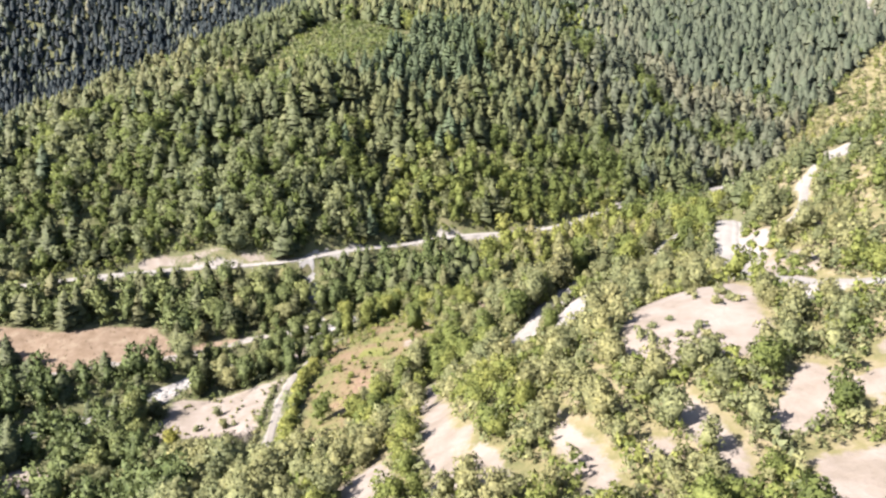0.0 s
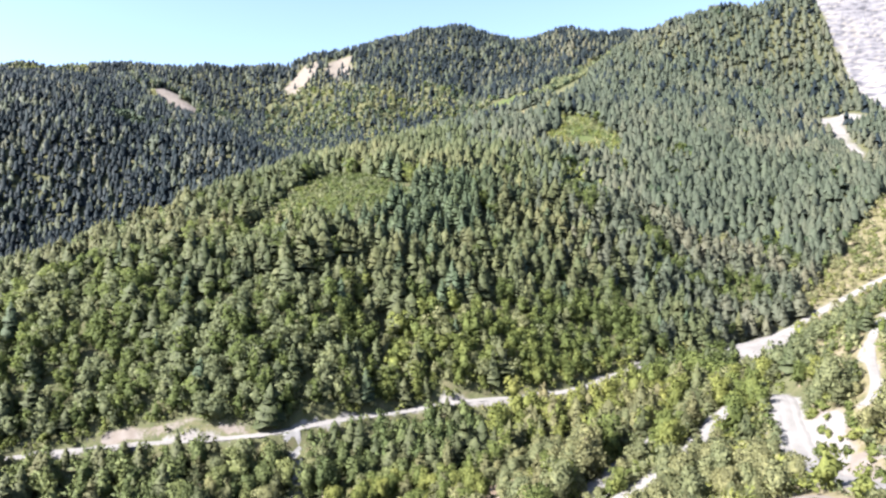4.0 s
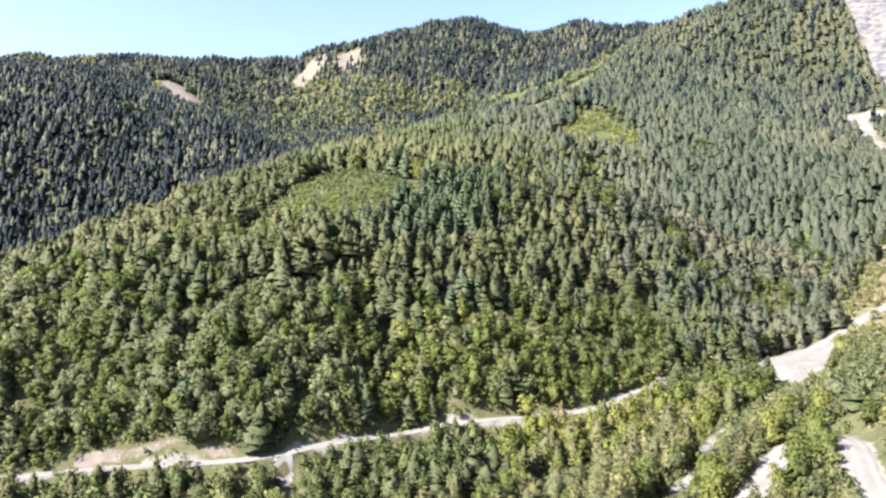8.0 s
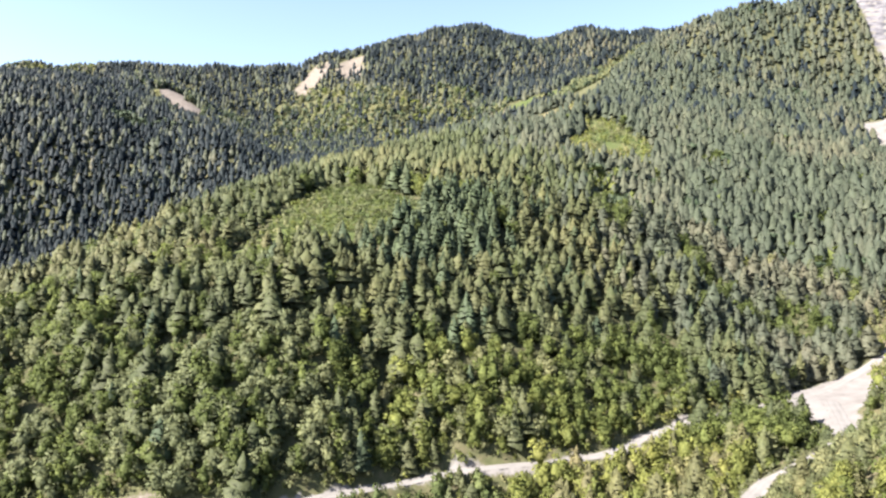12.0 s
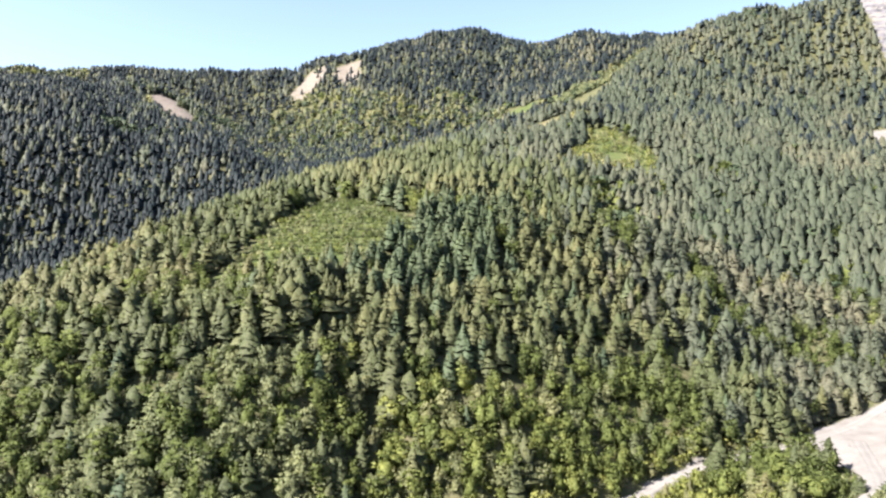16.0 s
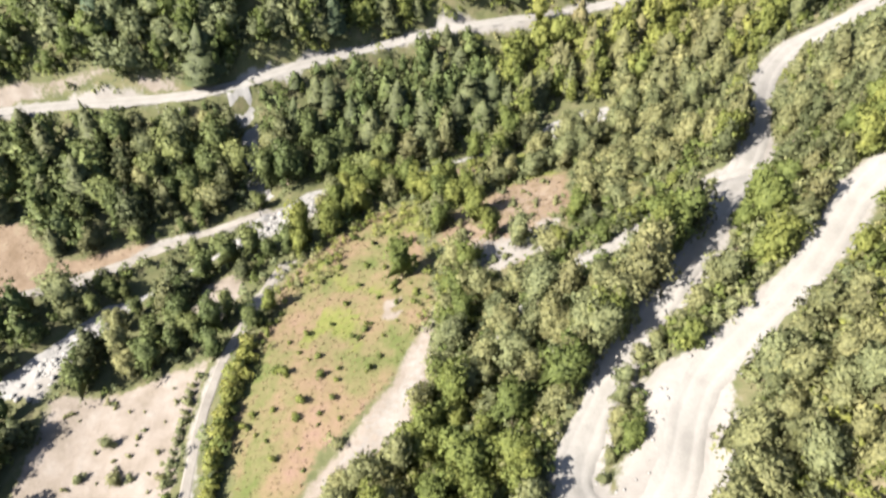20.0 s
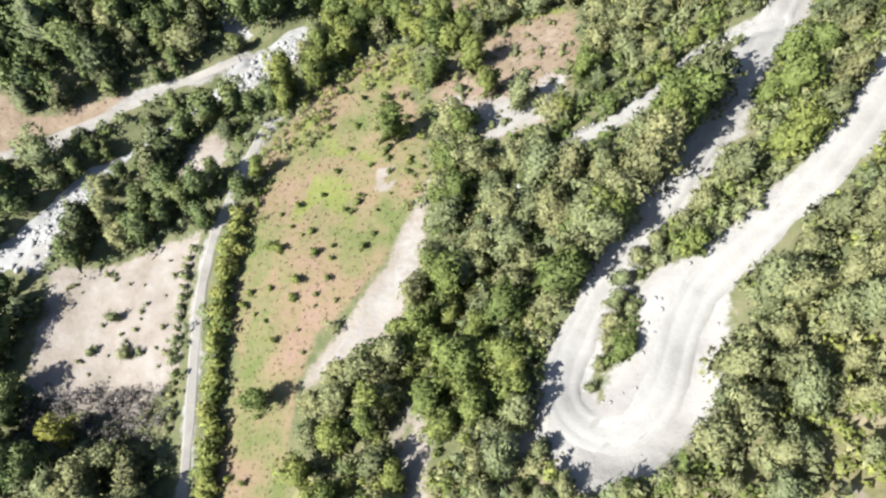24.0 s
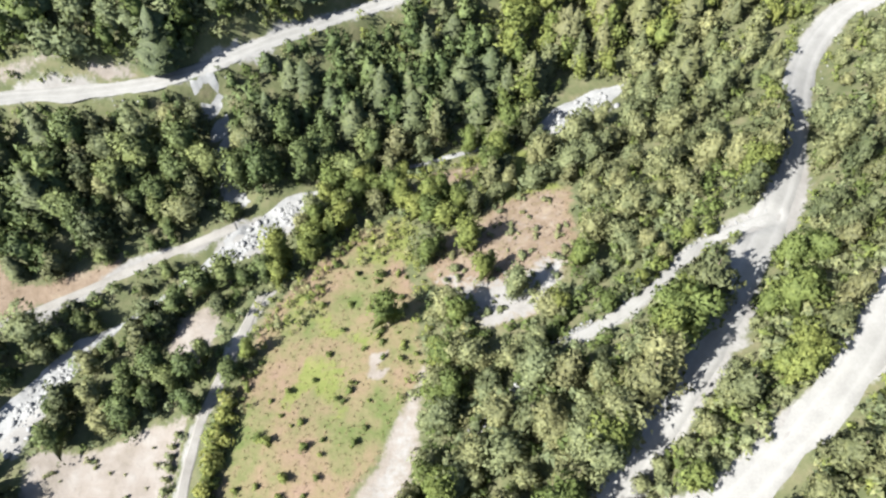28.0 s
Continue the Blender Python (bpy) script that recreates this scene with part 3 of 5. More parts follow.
def mesh_from(name, verts, tris, materials, slots=None, normals=None, **floats):
    me = bpy.data.meshes.new(name)
    verts, tris = np.ascontiguousarray(verts, np.float32), np.ascontiguousarray(tris, np.int32)
    size = tris.shape[1]
    me.vertices.add(len(verts))
    me.vertices.foreach_set("co", verts.ravel())
    me.loops.add(tris.size)
    me.loops.foreach_set("vertex_index", tris.ravel())
    me.polygons.add(len(tris))
    me.polygons.foreach_set("loop_start", np.arange(0, tris.size, size, dtype=np.int32))
    for m in materials:
        me.materials.append(m)
    if slots is not None:
        me.polygons.foreach_set("material_index", np.ascontiguousarray(slots, np.int32))
    for key, values in floats.items():
        a = me.attributes.new(key, "FLOAT", "POINT")
        a.data.foreach_set("value", np.ascontiguousarray(values, np.float32))
    me.update(calc_edges=True)
    me.validate()
    if normals is not None:
        me.polygons.foreach_set("use_smooth", np.ones(len(tris), bool))
        me.normals_split_custom_set_from_vertices(np.ascontiguousarray(normals, np.float32))
    return me


def build_ground():
    xs = spread(X0, X1, -110, 95, 1.75, 14, 1.045)
    ys = spread(Y0, Y1, 70, 290, 1.75, 14, 1.034)
    gx, gy = np.meshgrid(xs, ys)
    gz = height(gx, gy)
    verts = np.column_stack((gx.ravel(), gy.ravel(), gz.ravel()))
    i = np.arange(len(xs) * len(ys)).reshape(gx.shape)
    quads = np.column_stack((i[:-1, :-1].ravel(), i[:-1, 1:].ravel(), i[1:, 1:].ravel(), i[1:, :-1].ravel()))
    grass, lush, earth, bare, sward, sand = covers(gx, gy)
    dry = dry_slope(gx.ravel(), gy.ravel())
    me = mesh_from("ground", verts, quads, [SOIL], dry=dry, grass=grass, lush=lush, earth=earth, bare=bare, sward=sward, sand=sand)
    me.polygons.foreach_set("use_smooth", np.ones(len(quads), bool))
    tagged(new("ground", me), "steep valley sides of dry soil, grass and pale scree", "ground", kind="structure")


build_ground()


def ribbon(name, line, width, material_, label, category, lift, seed):
    """A strip that follows its line over the ground, with uneven edges and two worn ruts."""
    xy = line[:, :2]
    along = np.gradient(xy, axis=0)
    along /= np.hypot(*along.T)[:, None]
    side = np.column_stack((along[:, 1], -along[:, 0]))
    s = np.arange(len(xy))
    across = np.array([-1, -0.75, -0.55, -0.42, -0.28, 0, 0.28, 0.42, 0.55, 0.75, 1])
    dip = np.array([-0.22, 0, -0.03, -0.08, -0.03, 0.02, -0.03, -0.08, -0.03, 0, -0.22])
    dip = dip if name in ("hairpin_road", "forest_road") else dip * np.where(np.abs(across) < 0.9, 0.15, 1.0)
    left = width * (0.5 + 0.35 * fbm(s * 1.0, s * 0 + 3.0, 7, seed, 3))
    right = width * (0.5 + 0.35 * fbm(s * 1.0, s * 0 + 9.0, 7, seed + 5, 3))
    half = np.where(across[None, :] < 0, left[:, None], right[:, None])
    px = xy[:, 0, None] + side[:, 0, None] * across * half
    py = xy[:, 1, None] + side[:, 1, None] * across * half
    pz = height(px, py) + lift + dip
    i = np.arange(px.size).reshape(px.shape)
    quads = np.column_stack((i[:-1, :-1].ravel(), i[:-1, 1:].ravel(), i[1:, 1:].ravel(), i[1:, :-1].ravel()))
    wheel = (1.0 if name in ("hairpin_road", "forest_road") else 0.05) * np.tile(np.exp(-((np.abs(across) - 0.42) / 0.14) ** 2), len(xy))
    me = mesh_from(name, np.column_stack((px.ravel(), py.ravel(), pz.ravel())), quads, [material_], wheel=wheel)
    me.polygons.foreach_set("use_smooth", np.ones(len(quads), bool))
    return tagged(new(name, me), label, category, kind="structure")


ROAD_LABELS = {
    "forest_road": "pale dusty gravel road cut into the wooded slope",
    "hairpin_road": "wide white gravel road turning in a tight hairpin",
    "upper_track": "steep white track climbing through the scrub",
    "valley_track": "narrow pale farm track beside the brown field",
    "side_track": "stony pale track leaving the gravel road",
    "garden_path": "straight pale footpath between hedge and dry field",
}
for name, (w, line) in ROAD_LINES.items():
    ribbon(name, line, w, DIRT if name in ("garden_path", "valley_track") else GRAVEL, ROAD_LABELS[name], "road", 0.16, len(name))
for name, (w, line) in STREAM_LINES.items():
    shown = ((line[:, 0] < -27) & (line[:, 0] > -47)) | (line[:, 0] < -66) | ((line[:, 0] > 23) & (line[:, 0] < 39)) | (w < 3.5)
    wide = np.where(shown, 6.6 if w > 3.5 else w * 1.7, 1.3)
    wide = np.convolve(np.pad(wide, 3, mode="edge"), np.ones(7) / 7, "valid")
    ribbon(name, line, wide, STONE, "dry grey stream bed full of pale stones", "stream", 0.12, len(name))


# ---- trees ----
def trunk_arrays(h, r, sides=5, lean=0.0):
    levels = np.array([0, 0.3, 0.65, 1.0])
    verts, tris = [], []
    for t in levels:
        for k in range(sides):
            a = 2 * math.pi * k / sides
            q = r * (1 - 0.85 * t) * (1.25 if t == 0 else 1)
            verts.append((q * math.cos(a) + lean * t * t, q * math.sin(a), h * t - (0.5 if t == 0 else 0)))
    for j in range(3):
        for k in range(sides):
            a, b = j * sides + k, j * sides + (k + 1) % sides
            tris += [(a, b, b + sides), (a, b + sides, a + sides)]
    return np.array(verts), np.array(tris)


def tiered_pine(rng, h, radius, whorls=6, sides=8, sprays=90, size=0.9, blunt=0.55):
    """A pine: whorls of branches with dark gaps under them, a rounded top, and loose sprays at the branch ends."""
    verts, tris, normals = [], [], []
    lean = rng.uniform(-0.06, 0.06, 2) * h
    gap = 0.84 * h / whorls

    def reach(t):
        return radius * ((1 - min(t, 1) ** 1.25) ** blunt + 0.05)

    for k in range(whorls):
        t = k / whorls
        z, turn = h * (0.06 + 0.86 * t), rng.uniform(0, 6.28)
        for z_, r_, rise in ((z - 0.16 * gap, reach(t), 0.45), (z + 0.52 * gap, 0.85 * reach(t + 0.5 / whorls), 0.4)):
            for i in range(sides):
                a = turn + 6.283 * (i + rng.uniform(-0.3, 0.3)) / sides
                q = r_ * rng.uniform(0.6, 1.25)
                verts.append((q * math.cos(a) + lean[0] * t, q * math.sin(a) + lean[1] * t, z_ + rng.uniform(-0.45, 0.45) * gap))
                normals.append((math.cos(a), math.sin(a), rise + 0.7 * t))
    for j in range(2 * whorls - 1):
        for i in range(sides):
            a, b = j * sides + i, j * sides + (i + 1) % sides
            tris += [(a, b, b + sides), (a, b + sides, a + sides)]
    b, top = (2 * whorls - 1) * sides, len(verts)
    verts.append((lean[0], lean[1], h))
    normals.append((0, 0, 1))
    tris += [(b + i, b + (i + 1) % sides, top) for i in range(sides)]
    for i in range(sprays):
        t = rng.uniform(0, 0.96) ** 1.2
        a, r = rng.uniform(0, 6.283), reach(t) * rng.uniform(0.7, 1.0)
        c, s_ = math.cos(a), math.sin(a)
        z = h * (0.06 + 0.86 * t) + rng.uniform(-0.1, 0.1) * gap
        w, out = size * rng.uniform(0.3, 0.6), size * rng.uniform(0.5, 1.1)
        b = len(verts)
        verts += [(r * c - w * s_, r * s_ + w * c, z + rng.uniform(-0.2, 0.2)), (r * c + w * s_, r * s_ - w * c, z + rng.uniform(-0.2, 0.2)), ((r + out) * c, (r + out) * s_, z + out * rng.uniform(-0.35, 0.45))]
        tris.append((b, b + 1, b + 2))
        normals += [(c, s_, 0.55 + 0.8 * t)] * 3
    return facing(np.array(verts), np.array(tris), np.array(normals, float), rng, 0.2)


def facing(verts, tris, normals, rng, rough=0.22):
    """Turns each face outwards and rounds its shading to the crown's."""
    normals = normals + rng.normal(size=normals.shape) * rough
    normals /= np.linalg.norm(normals, axis=1)[:, None]
    flat = np.cross(verts[tris[:, 1]] - verts[tris[:, 0]], verts[tris[:, 2]] - verts[tris[:, 0]])
    wrong = (flat * normals[tris[:, 0]]).sum(1) < 0
    tris = tris.copy()
    tris[wrong] = tris[wrong][:, ::-1]
    return verts, tris, normals


ICO = {}


def sphere_dirs(sub):
    if sub not in ICO:
        bm = bmesh.new()
        bmesh.ops.create_icosphere(bm, subdivisions=sub, radius=1)
        bm.verts.index_update()
        ICO[sub] = np.array([tuple(v.co) for v in bm.verts]), np.array([[v.index for v in f.verts] for f in bm.faces])
        bm.free()
    return ICO[sub]


def crown_mass(rng, lobes, radius, mid, sub):
    """The dense inside of a crown: one skin drawn over all its lobes, a little within their tips."""
    d, tris = sphere_dirs(sub)
    d = d + rng.normal(size=d.shape) * 0.06
    d /= np.linalg.norm(d, axis=1)[:, None]
    reach = np.full(len(d), 0.3 * radius)
    for cx, cy, cz, rr, rz in lobes:
        k = np.array((1 / rr, 1 / rr, 1 / rz))
        u, o = d * k, np.array((-cx, -cy, mid - cz)) * k
        a, b, c = (u * u).sum(1), (u * o).sum(1), (o * o).sum() - 1
        disc = b * b - a * c
        reach = np.maximum(reach, np.where(disc > 0, (-b + np.sqrt(np.maximum(disc, 0))) / a, 0))
    reach *= rng.uniform(0.66, 0.95, len(d))
    return d * reach[:, None] + (0, 0, mid), tris, d + (0, 0, 0.1)


def sprays_on(rng, lobes, tufts, size, radius, h, mid, out=0.55, sub=1):
    """Small leaf sprays shingled over rounded lobes, their tips standing out, round a dense inside."""
    weights = np.array([c[3] * (c[3] + c[4]) for c in lobes])
    lobe = np.array(lobes)[rng.choice(len(lobes), tufts, p=weights / weights.sum())]
    d = rng.normal(size=(tufts, 3))
    d /= np.linalg.norm(d, axis=1)[:, None]
    d[:, 2] = np.where(d[:, 2] < -0.3, -d[:, 2], d[:, 2])
    p = lobe[:, :3] + d * lobe[:, [3, 3, 4]] + rng.normal(size=(tufts, 3)) * 0.04 * radius
    u = np.cross(d, rng.normal(size=(tufts, 3)))
    u = u / np.linalg.norm(u, axis=1)[:, None] + out * d + (0, 0, 0.25)
    u /= np.linalg.norm(u, axis=1)[:, None]
    v = np.cross(u, d + rng.normal(size=(tufts, 3)) * 0.4)
    v /= np.linalg.norm(v, axis=1)[:, None]
    s_ = (size * rng.uniform(0.55, 1.4, tufts))[:, None]
    verts = np.stack((p - u * s_ * 0.4 - v * s_ * 0.5, p - u * s_ * 0.3 + v * s_ * 0.5, p + u * s_ * 0.9), 1).reshape(-1, 3)
    whole = np.column_stack((p[:, 0] / radius, p[:, 1] / radius, (p[:, 2] - mid * 0.8) / (h * 0.5)))
    normals = np.repeat(0.75 * d + 0.4 * whole, 3, axis=0)
    tris = np.arange(3 * tufts).reshape(-1, 3)
    if sub:
        mv, mt, mn = crown_mass(rng, lobes, radius, mid, sub)
        verts, tris, normals = np.vstack((verts, mv)), np.vstack((tris, mt + len(verts))), np.vstack((normals, mn))
    return facing(verts, tris, normals, rng, 0.2)


def pine_crown(rng, h, radius, tufts, size, whorls=6, blunt=0.7, sub=2):
    """A pine's crown: flat clumps of needles in uneven whorls, smaller towards a rounded top."""
    lobes = [(rng.uniform(-0.1, 0.1) * radius, rng.uniform(-0.1, 0.1) * radius, h * 0.93, radius * 0.26, h * 0.07)]
    for k in range(whorls):
        t = (k + 0.3) / whorls
        reach = radius * (1 - t ** 1.6) ** blunt + 0.12 * radius
        turn = rng.uniform(0, 6.28)
        for i in range(4 if k < whorls - 2 else 3):
            a = turn + 6.283 * i / (4 if k < whorls - 2 else 3) + rng.uniform(-0.5, 0.5)
            q = reach * rng.uniform(0.35, 0.65)
            lobes.append((q * math.cos(a), q * math.sin(a), h * (0.1 + 0.8 * t + rng.uniform(-0.05, 0.05)), reach * rng.uniform(0.36, 0.55), h * rng.uniform(0.05, 0.085)))
    return sprays_on(rng, lobes, tufts, size, radius, h, h * 0.5, 0.4, sub)


def leafy_crown(rng, h, radius, tufts, size, lobes=7, low=0.25, out=0.32, sub=1):
    """Clumps of leaf sprays on many uneven lobes, leaning and lopsided, with gaps between them."""
    mid = h * (1 + low) / 2
    span, phase = h * (1 - low), rng.uniform(0, 6.28, 2)
    centres = [(0, 0, mid, radius * 0.5, span * 0.40)]
    for k in range(lobes):
        a, f = rng.uniform(0, 6.28), rng.uniform(0.06, 0.94)
        wide = math.sin(math.pi * (0.2 + 0.72 * f)) ** 0.7 * (1 + 0.3 * math.sin(a + phase[0]) + 0.2 * math.sin(2 * a + phase[1]))
        q, r_ = radius * wide * rng.uniform(0.3, 0.8), radius * rng.uniform(0.2, 0.4) * (1.25 if lobes < 10 else 1.0)
        centres.append((q * math.cos(a), q * math.sin(a), h * low + span * f, r_, min(r_ * rng.uniform(0.7, 1.3), span * 0.3)))
    return sprays_on(rng, centres, tufts, size, radius, h, mid, out, sub)


def scatter(x0, x1, y0, y1, step, seed):
    rng = np.random.RandomState(seed)
    gx, gy = np.meshgrid(np.arange(x0, x1, step), np.arange(y0, y1, step))
    x = gx.ravel() + rng.uniform(-0.62, 0.62, gx.size) * step
    y = gy.ravel() + rng.uniform(-0.62, 0.62, gx.size) * step
    return x, y


def free_ground(x, y, margin=0.0):
    """True where neither road, bed nor clearing keeps trees away."""
    grass, lush, earth, bare, sward, sand = covers(x, y)
    ok = np.maximum.reduce([grass, earth, bare, sand]) < 0.35
    for w, line in ROAD_LINES.values():
        ok &= nearest(x, y, line[:, :2])[0] > w * 0.5 + 0.7 + margin
    for w, line in STREAM_LINES.values():
        ok &= (nearest(x, y, line[:, :2])[0] > w * 0.5 + 0.4) | ((x > -24) & (x < 22)) | (x > 40)
    for p in (TERRACES, HILL_CLEARING, RIDGE_MEADOW, CREST_MEADOW, *BOULDER_BEDS):
        ok &= inside(x, y, p) < -1.5
    return ok


def wood(name, kinds, which, x, y, scale, seed, label, category, bias=0.0):
    """One mass of many trees of several shapes: one object."""
    rng = np.random.RandomState(seed)
    z = height(x, y)
    turn = rng.uniform(0, 6.28, len(x))
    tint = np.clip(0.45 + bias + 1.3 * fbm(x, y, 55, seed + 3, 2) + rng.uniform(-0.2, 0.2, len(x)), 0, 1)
    squash = rng.uniform(0.85, 1.15, len(x))
    vs, ts, ms, tints, ns, start = [], [], [], [], [], 0
    mats = []
    for k, (parts) in enumerate(kinds):
        sel = np.nonzero(which == k)[0]
        if not len(sel):
            continue
        for verts, tris, *rounded, m in parts:
            rounded = rounded[0] if rounded else verts / np.linalg.norm(verts, axis=1)[:, None]
            if m not in mats:
                mats.append(m)
            c, s = np.cos(turn[sel])[:, None], np.sin(turn[sel])[:, None]
            q = (scale[sel] * squash[sel])[:, None]
            px = (verts[None, :, 0] * c - verts[None, :, 1] * s) * q + x[sel][:, None]
            py = (verts[None, :, 0] * s + verts[None, :, 1] * c) * q + y[sel][:, None]
            pz = verts[None, :, 2] * scale[sel][:, None] + z[sel][:, None]
            vs.append(np.stack((px, py, pz), -1).reshape(-1, 3))
            ns.append(np.stack((rounded[None, :, 0] * c - rounded[None, :, 1] * s, rounded[None, :, 0] * s + rounded[None, :, 1] * c, rounded[None, :, 2] + 0 * c), -1).reshape(-1, 3))
            ts.append((tris[None] + (np.arange(len(sel)) * len(verts))[:, None, None] + start).reshape(-1, 3))
            ms.append(np.full(len(sel) * len(tris), mats.index(m)))
            tints.append(np.repeat(tint[sel], len(verts)))
            start += len(sel) * len(verts)
    me = mesh_from(name, np.vstack(vs), np.vstack(ts), mats, np.concatenate(ms), np.vstack(ns), tint=np.concatenate(tints))
    return tagged(new(name, me), label, category, kind="stuff")


def limbed_trunk(rng, h, r, limbs=4):
    """A tapered stem with several rising limbs."""
    verts, tris = trunk_arrays(h, r, 6, rng.uniform(-0.4, 0.4))
    vs, ts, count = [verts], [tris], len(verts)
    for k in range(limbs):
        a, length = 6.283 * (k + rng.uniform(-0.3, 0.3)) / limbs, h * rng.uniform(0.35, 0.55)
        v, f = trunk_arrays(length, r * 0.45, 4)
        turn = np.array(Matrix.Rotation(a, 3, "Z") @ Matrix.Rotation(rng.uniform(0.6, 1.0), 3, "Y"))
        v = v @ turn.T + np.array((0, 0, h * rng.uniform(0.3, 0.6)))
        vs.append(v)
        ts.append(f + count)
        count += len(v)
    return np.vstack(vs), np.vstack(ts)


def rock_arrays(rng):
    bm = bmesh.new()
    bmesh.ops.create_icosphere(bm, subdivisions=1, radius=1)
    for v in bm.verts:
        v.co *= rng.uniform(0.7, 1.2)
        v.co.z *= 0.7
    bm.verts.index_update()
    verts = np.array([tuple(v.co) for v in bm.verts])
    tris = np.array([[v.index for v in f.verts] for f in bm.faces])
    bm.free()
    return verts, tris


def tuft_arrays(rng, blades=5):
    verts, tris = [], []
    for k in range(blades):
        a, w, h = rng.uniform(0, 6.28), rng.uniform(0.06, 0.14), rng.uniform(0.3, 0.7)
        x, y = rng.uniform(-0.4, 0.4, 2)
        b = len(verts)
        verts += [(x - w * math.sin(a), y + w * math.cos(a), -0.05), (x + w * math.sin(a), y - w * math.cos(a), -0.05), (x + 0.3 * math.cos(a), y + 0.3 * math.sin(a), h)]
        tris.append((b, b + 1, b + 2))
    return np.array(verts), np.array(tris)


R = np.random.RandomState(5)
mid_pines = [[(*tiered_pine(R, h, q, n, 8, 110, 1.0, b), PINE)] for h, b, q, n in ((10.4, 0.75, 3.5, 5), (9.2, 0.58, 3.7, 5), (11.6, 0.85, 3.4, 6))]
mid_old_pines = [[(*tiered_pine(R, h, q, 5, 8, 110, 1.0, b), OLD_PINE)] for h, b, q in ((11.4, 0.85, 3.5), (10.0, 0.68, 3.6))]
mid_spruces = [[(*tiered_pine(R, h, q, 6, 8, 100, 1.0, b), SPRUCE)] for h, b, q in ((12.4, 0.95, 3.4), (10.8, 0.8, 3.5))]
mid_leafy = [[(*leafy_crown(R, 8.2, 3.5, 190, 0.72, 14, 0.0, 0.55), LEAF)] for _ in range(4)]
mid_olive = [[(*leafy_crown(R, 7.0, 3.5, 190, 0.72, 14, 0.0, 0.55), OLIVE)] for _ in range(3)]
far_spruces = [[(*tiered_pine(R, 12.5, q, 2, 5, 3, 1.2, 0.7), HAZY_FIR)] for q in (3.0, 3.4, 3.7)]
far_pines = [[(*tiered_pine(R, 11.2, 3.6, 3, 6, 10, 1.2, b), PINE)] for b in (0.7, 0.9)] + [[(*tiered_pine(R, 11.6, 3.5, 3, 6, 10, 1.2, b), OLD_PINE)] for b in (0.7, 0.95, 0.8)]
far_leafy = [[(*leafy_crown(R, 7, 4.0, 34, 2.2, 5, 0.0, 0.32, 0), m)] for m in (LEAF, SPRUCE, OLIVE)]
brushwood = [[(*leafy_crown(R, 2.2, 1.6, 30, 0.6, 4, -0.1, 0.32, 0), m)] for m in (LEAF, OLIVE, OLIVE, LEAF)]
twigs = [[(*leafy_crown(R, 2.0, 1.5, 70, 0.26, 5, -0.1, 0.5, 0), TWIG)] for _ in range(2)]
stones = [[(*rock_arrays(R), STONE)] for _ in range(4)]
tufts = [[(*tuft_arrays(R), STRAW)] for _ in range(4)]
near_leafy = [[(*leafy_crown(R, 8.4, 3.4, 1000, 0.44, 22, 0.0, 0.65, 2), LEAF), (*limbed_trunk(R, 5.5, 0.2), BARK)] for _ in range(4)]
near_olive = [[(*leafy_crown(R, 7.6, 3.4, 1000, 0.42, 24, 0.0, 0.75, 2), OLIVE), (*limbed_trunk(R, 5.0, 0.2), BARK)] for _ in range(4)]
near_pines = [[(*pine_crown(R, 8.6, 2.9, 800, 0.46, 7, b), PINE), (*trunk_arrays(8.0, 0.2, 6), BARK)] for b in (0.7, 0.8, 0.6)]


def single_kind(name, label, category, group, kinds, tint=0.14, range_=0.6):
    """A planter of trees as things with trunk and crown."""
    made = []
    for (cv, ct, cn, cm), (tv, tt, tm) in kinds:
        crown = mesh_from("crown", cv, ct, [cm], None, cn, single=np.full(len(cv), range_), tint=np.full(len(cv), tint))
        trunk = mesh_from("trunk", tv, tt, [tm])
        made.append((crown, trunk))

    def plant(x, y, z, scale, turn, k, label_=label):
        root = tagged(new(name), label_, category, group)
        odd = np.random.RandomState(int(abs(x * 131 + y * 17))).uniform(0.82, 1.22, 3)
        root.matrix_world = Matrix.LocRotScale((x, y, z), Euler((0, 0, turn)), (scale * odd[0], scale * odd[1], scale * odd[2]))
        for part_name, me in zip(("crown", "trunk"), made[k]):
            new(part_name, me).parent = root
        return root
    return plant


plant_leafy = single_kind("broadleaf_tree", "rounded green broadleaf tree on the valley slope", "tree", "broadleaf trees of the valley", near_leafy)
plant_dark = single_kind("shade_tree", "dark green leafy tree near the stream, shade in its colour", "tree", "dark trees beside the stream", [[(*c[:3], DARK_LEAF), t] for c, t in near_leafy], 0.0, 1.0)
plant_olive = single_kind("scrub_tree", "dusty olive-green scrub tree with open crown", "tree", "scrub trees of the valley", near_olive)
plant_pine = single_kind("pine_tree", "young pine with layered grey-green sprays", "tree", "pines beside the gravel road", near_pines)


def bush_kind(name, label, group, kinds, tint=0.1):
    made = [mesh_from(name, v, f, [m], None, n, single=np.full(len(v), 0.6), tint=np.full(len(v), tint)) for v, f, n, m in kinds]

    def plant(x, y, scale, turn, k):
        ob = tagged(new(name, made[k % len(made)]), label, "bush", group)
        ob.matrix_world = Matrix.LocRotScale((x, y, float(height(x, y)) - 0.05), Euler((0, 0, turn)), (scale, scale, scale))
    return plant


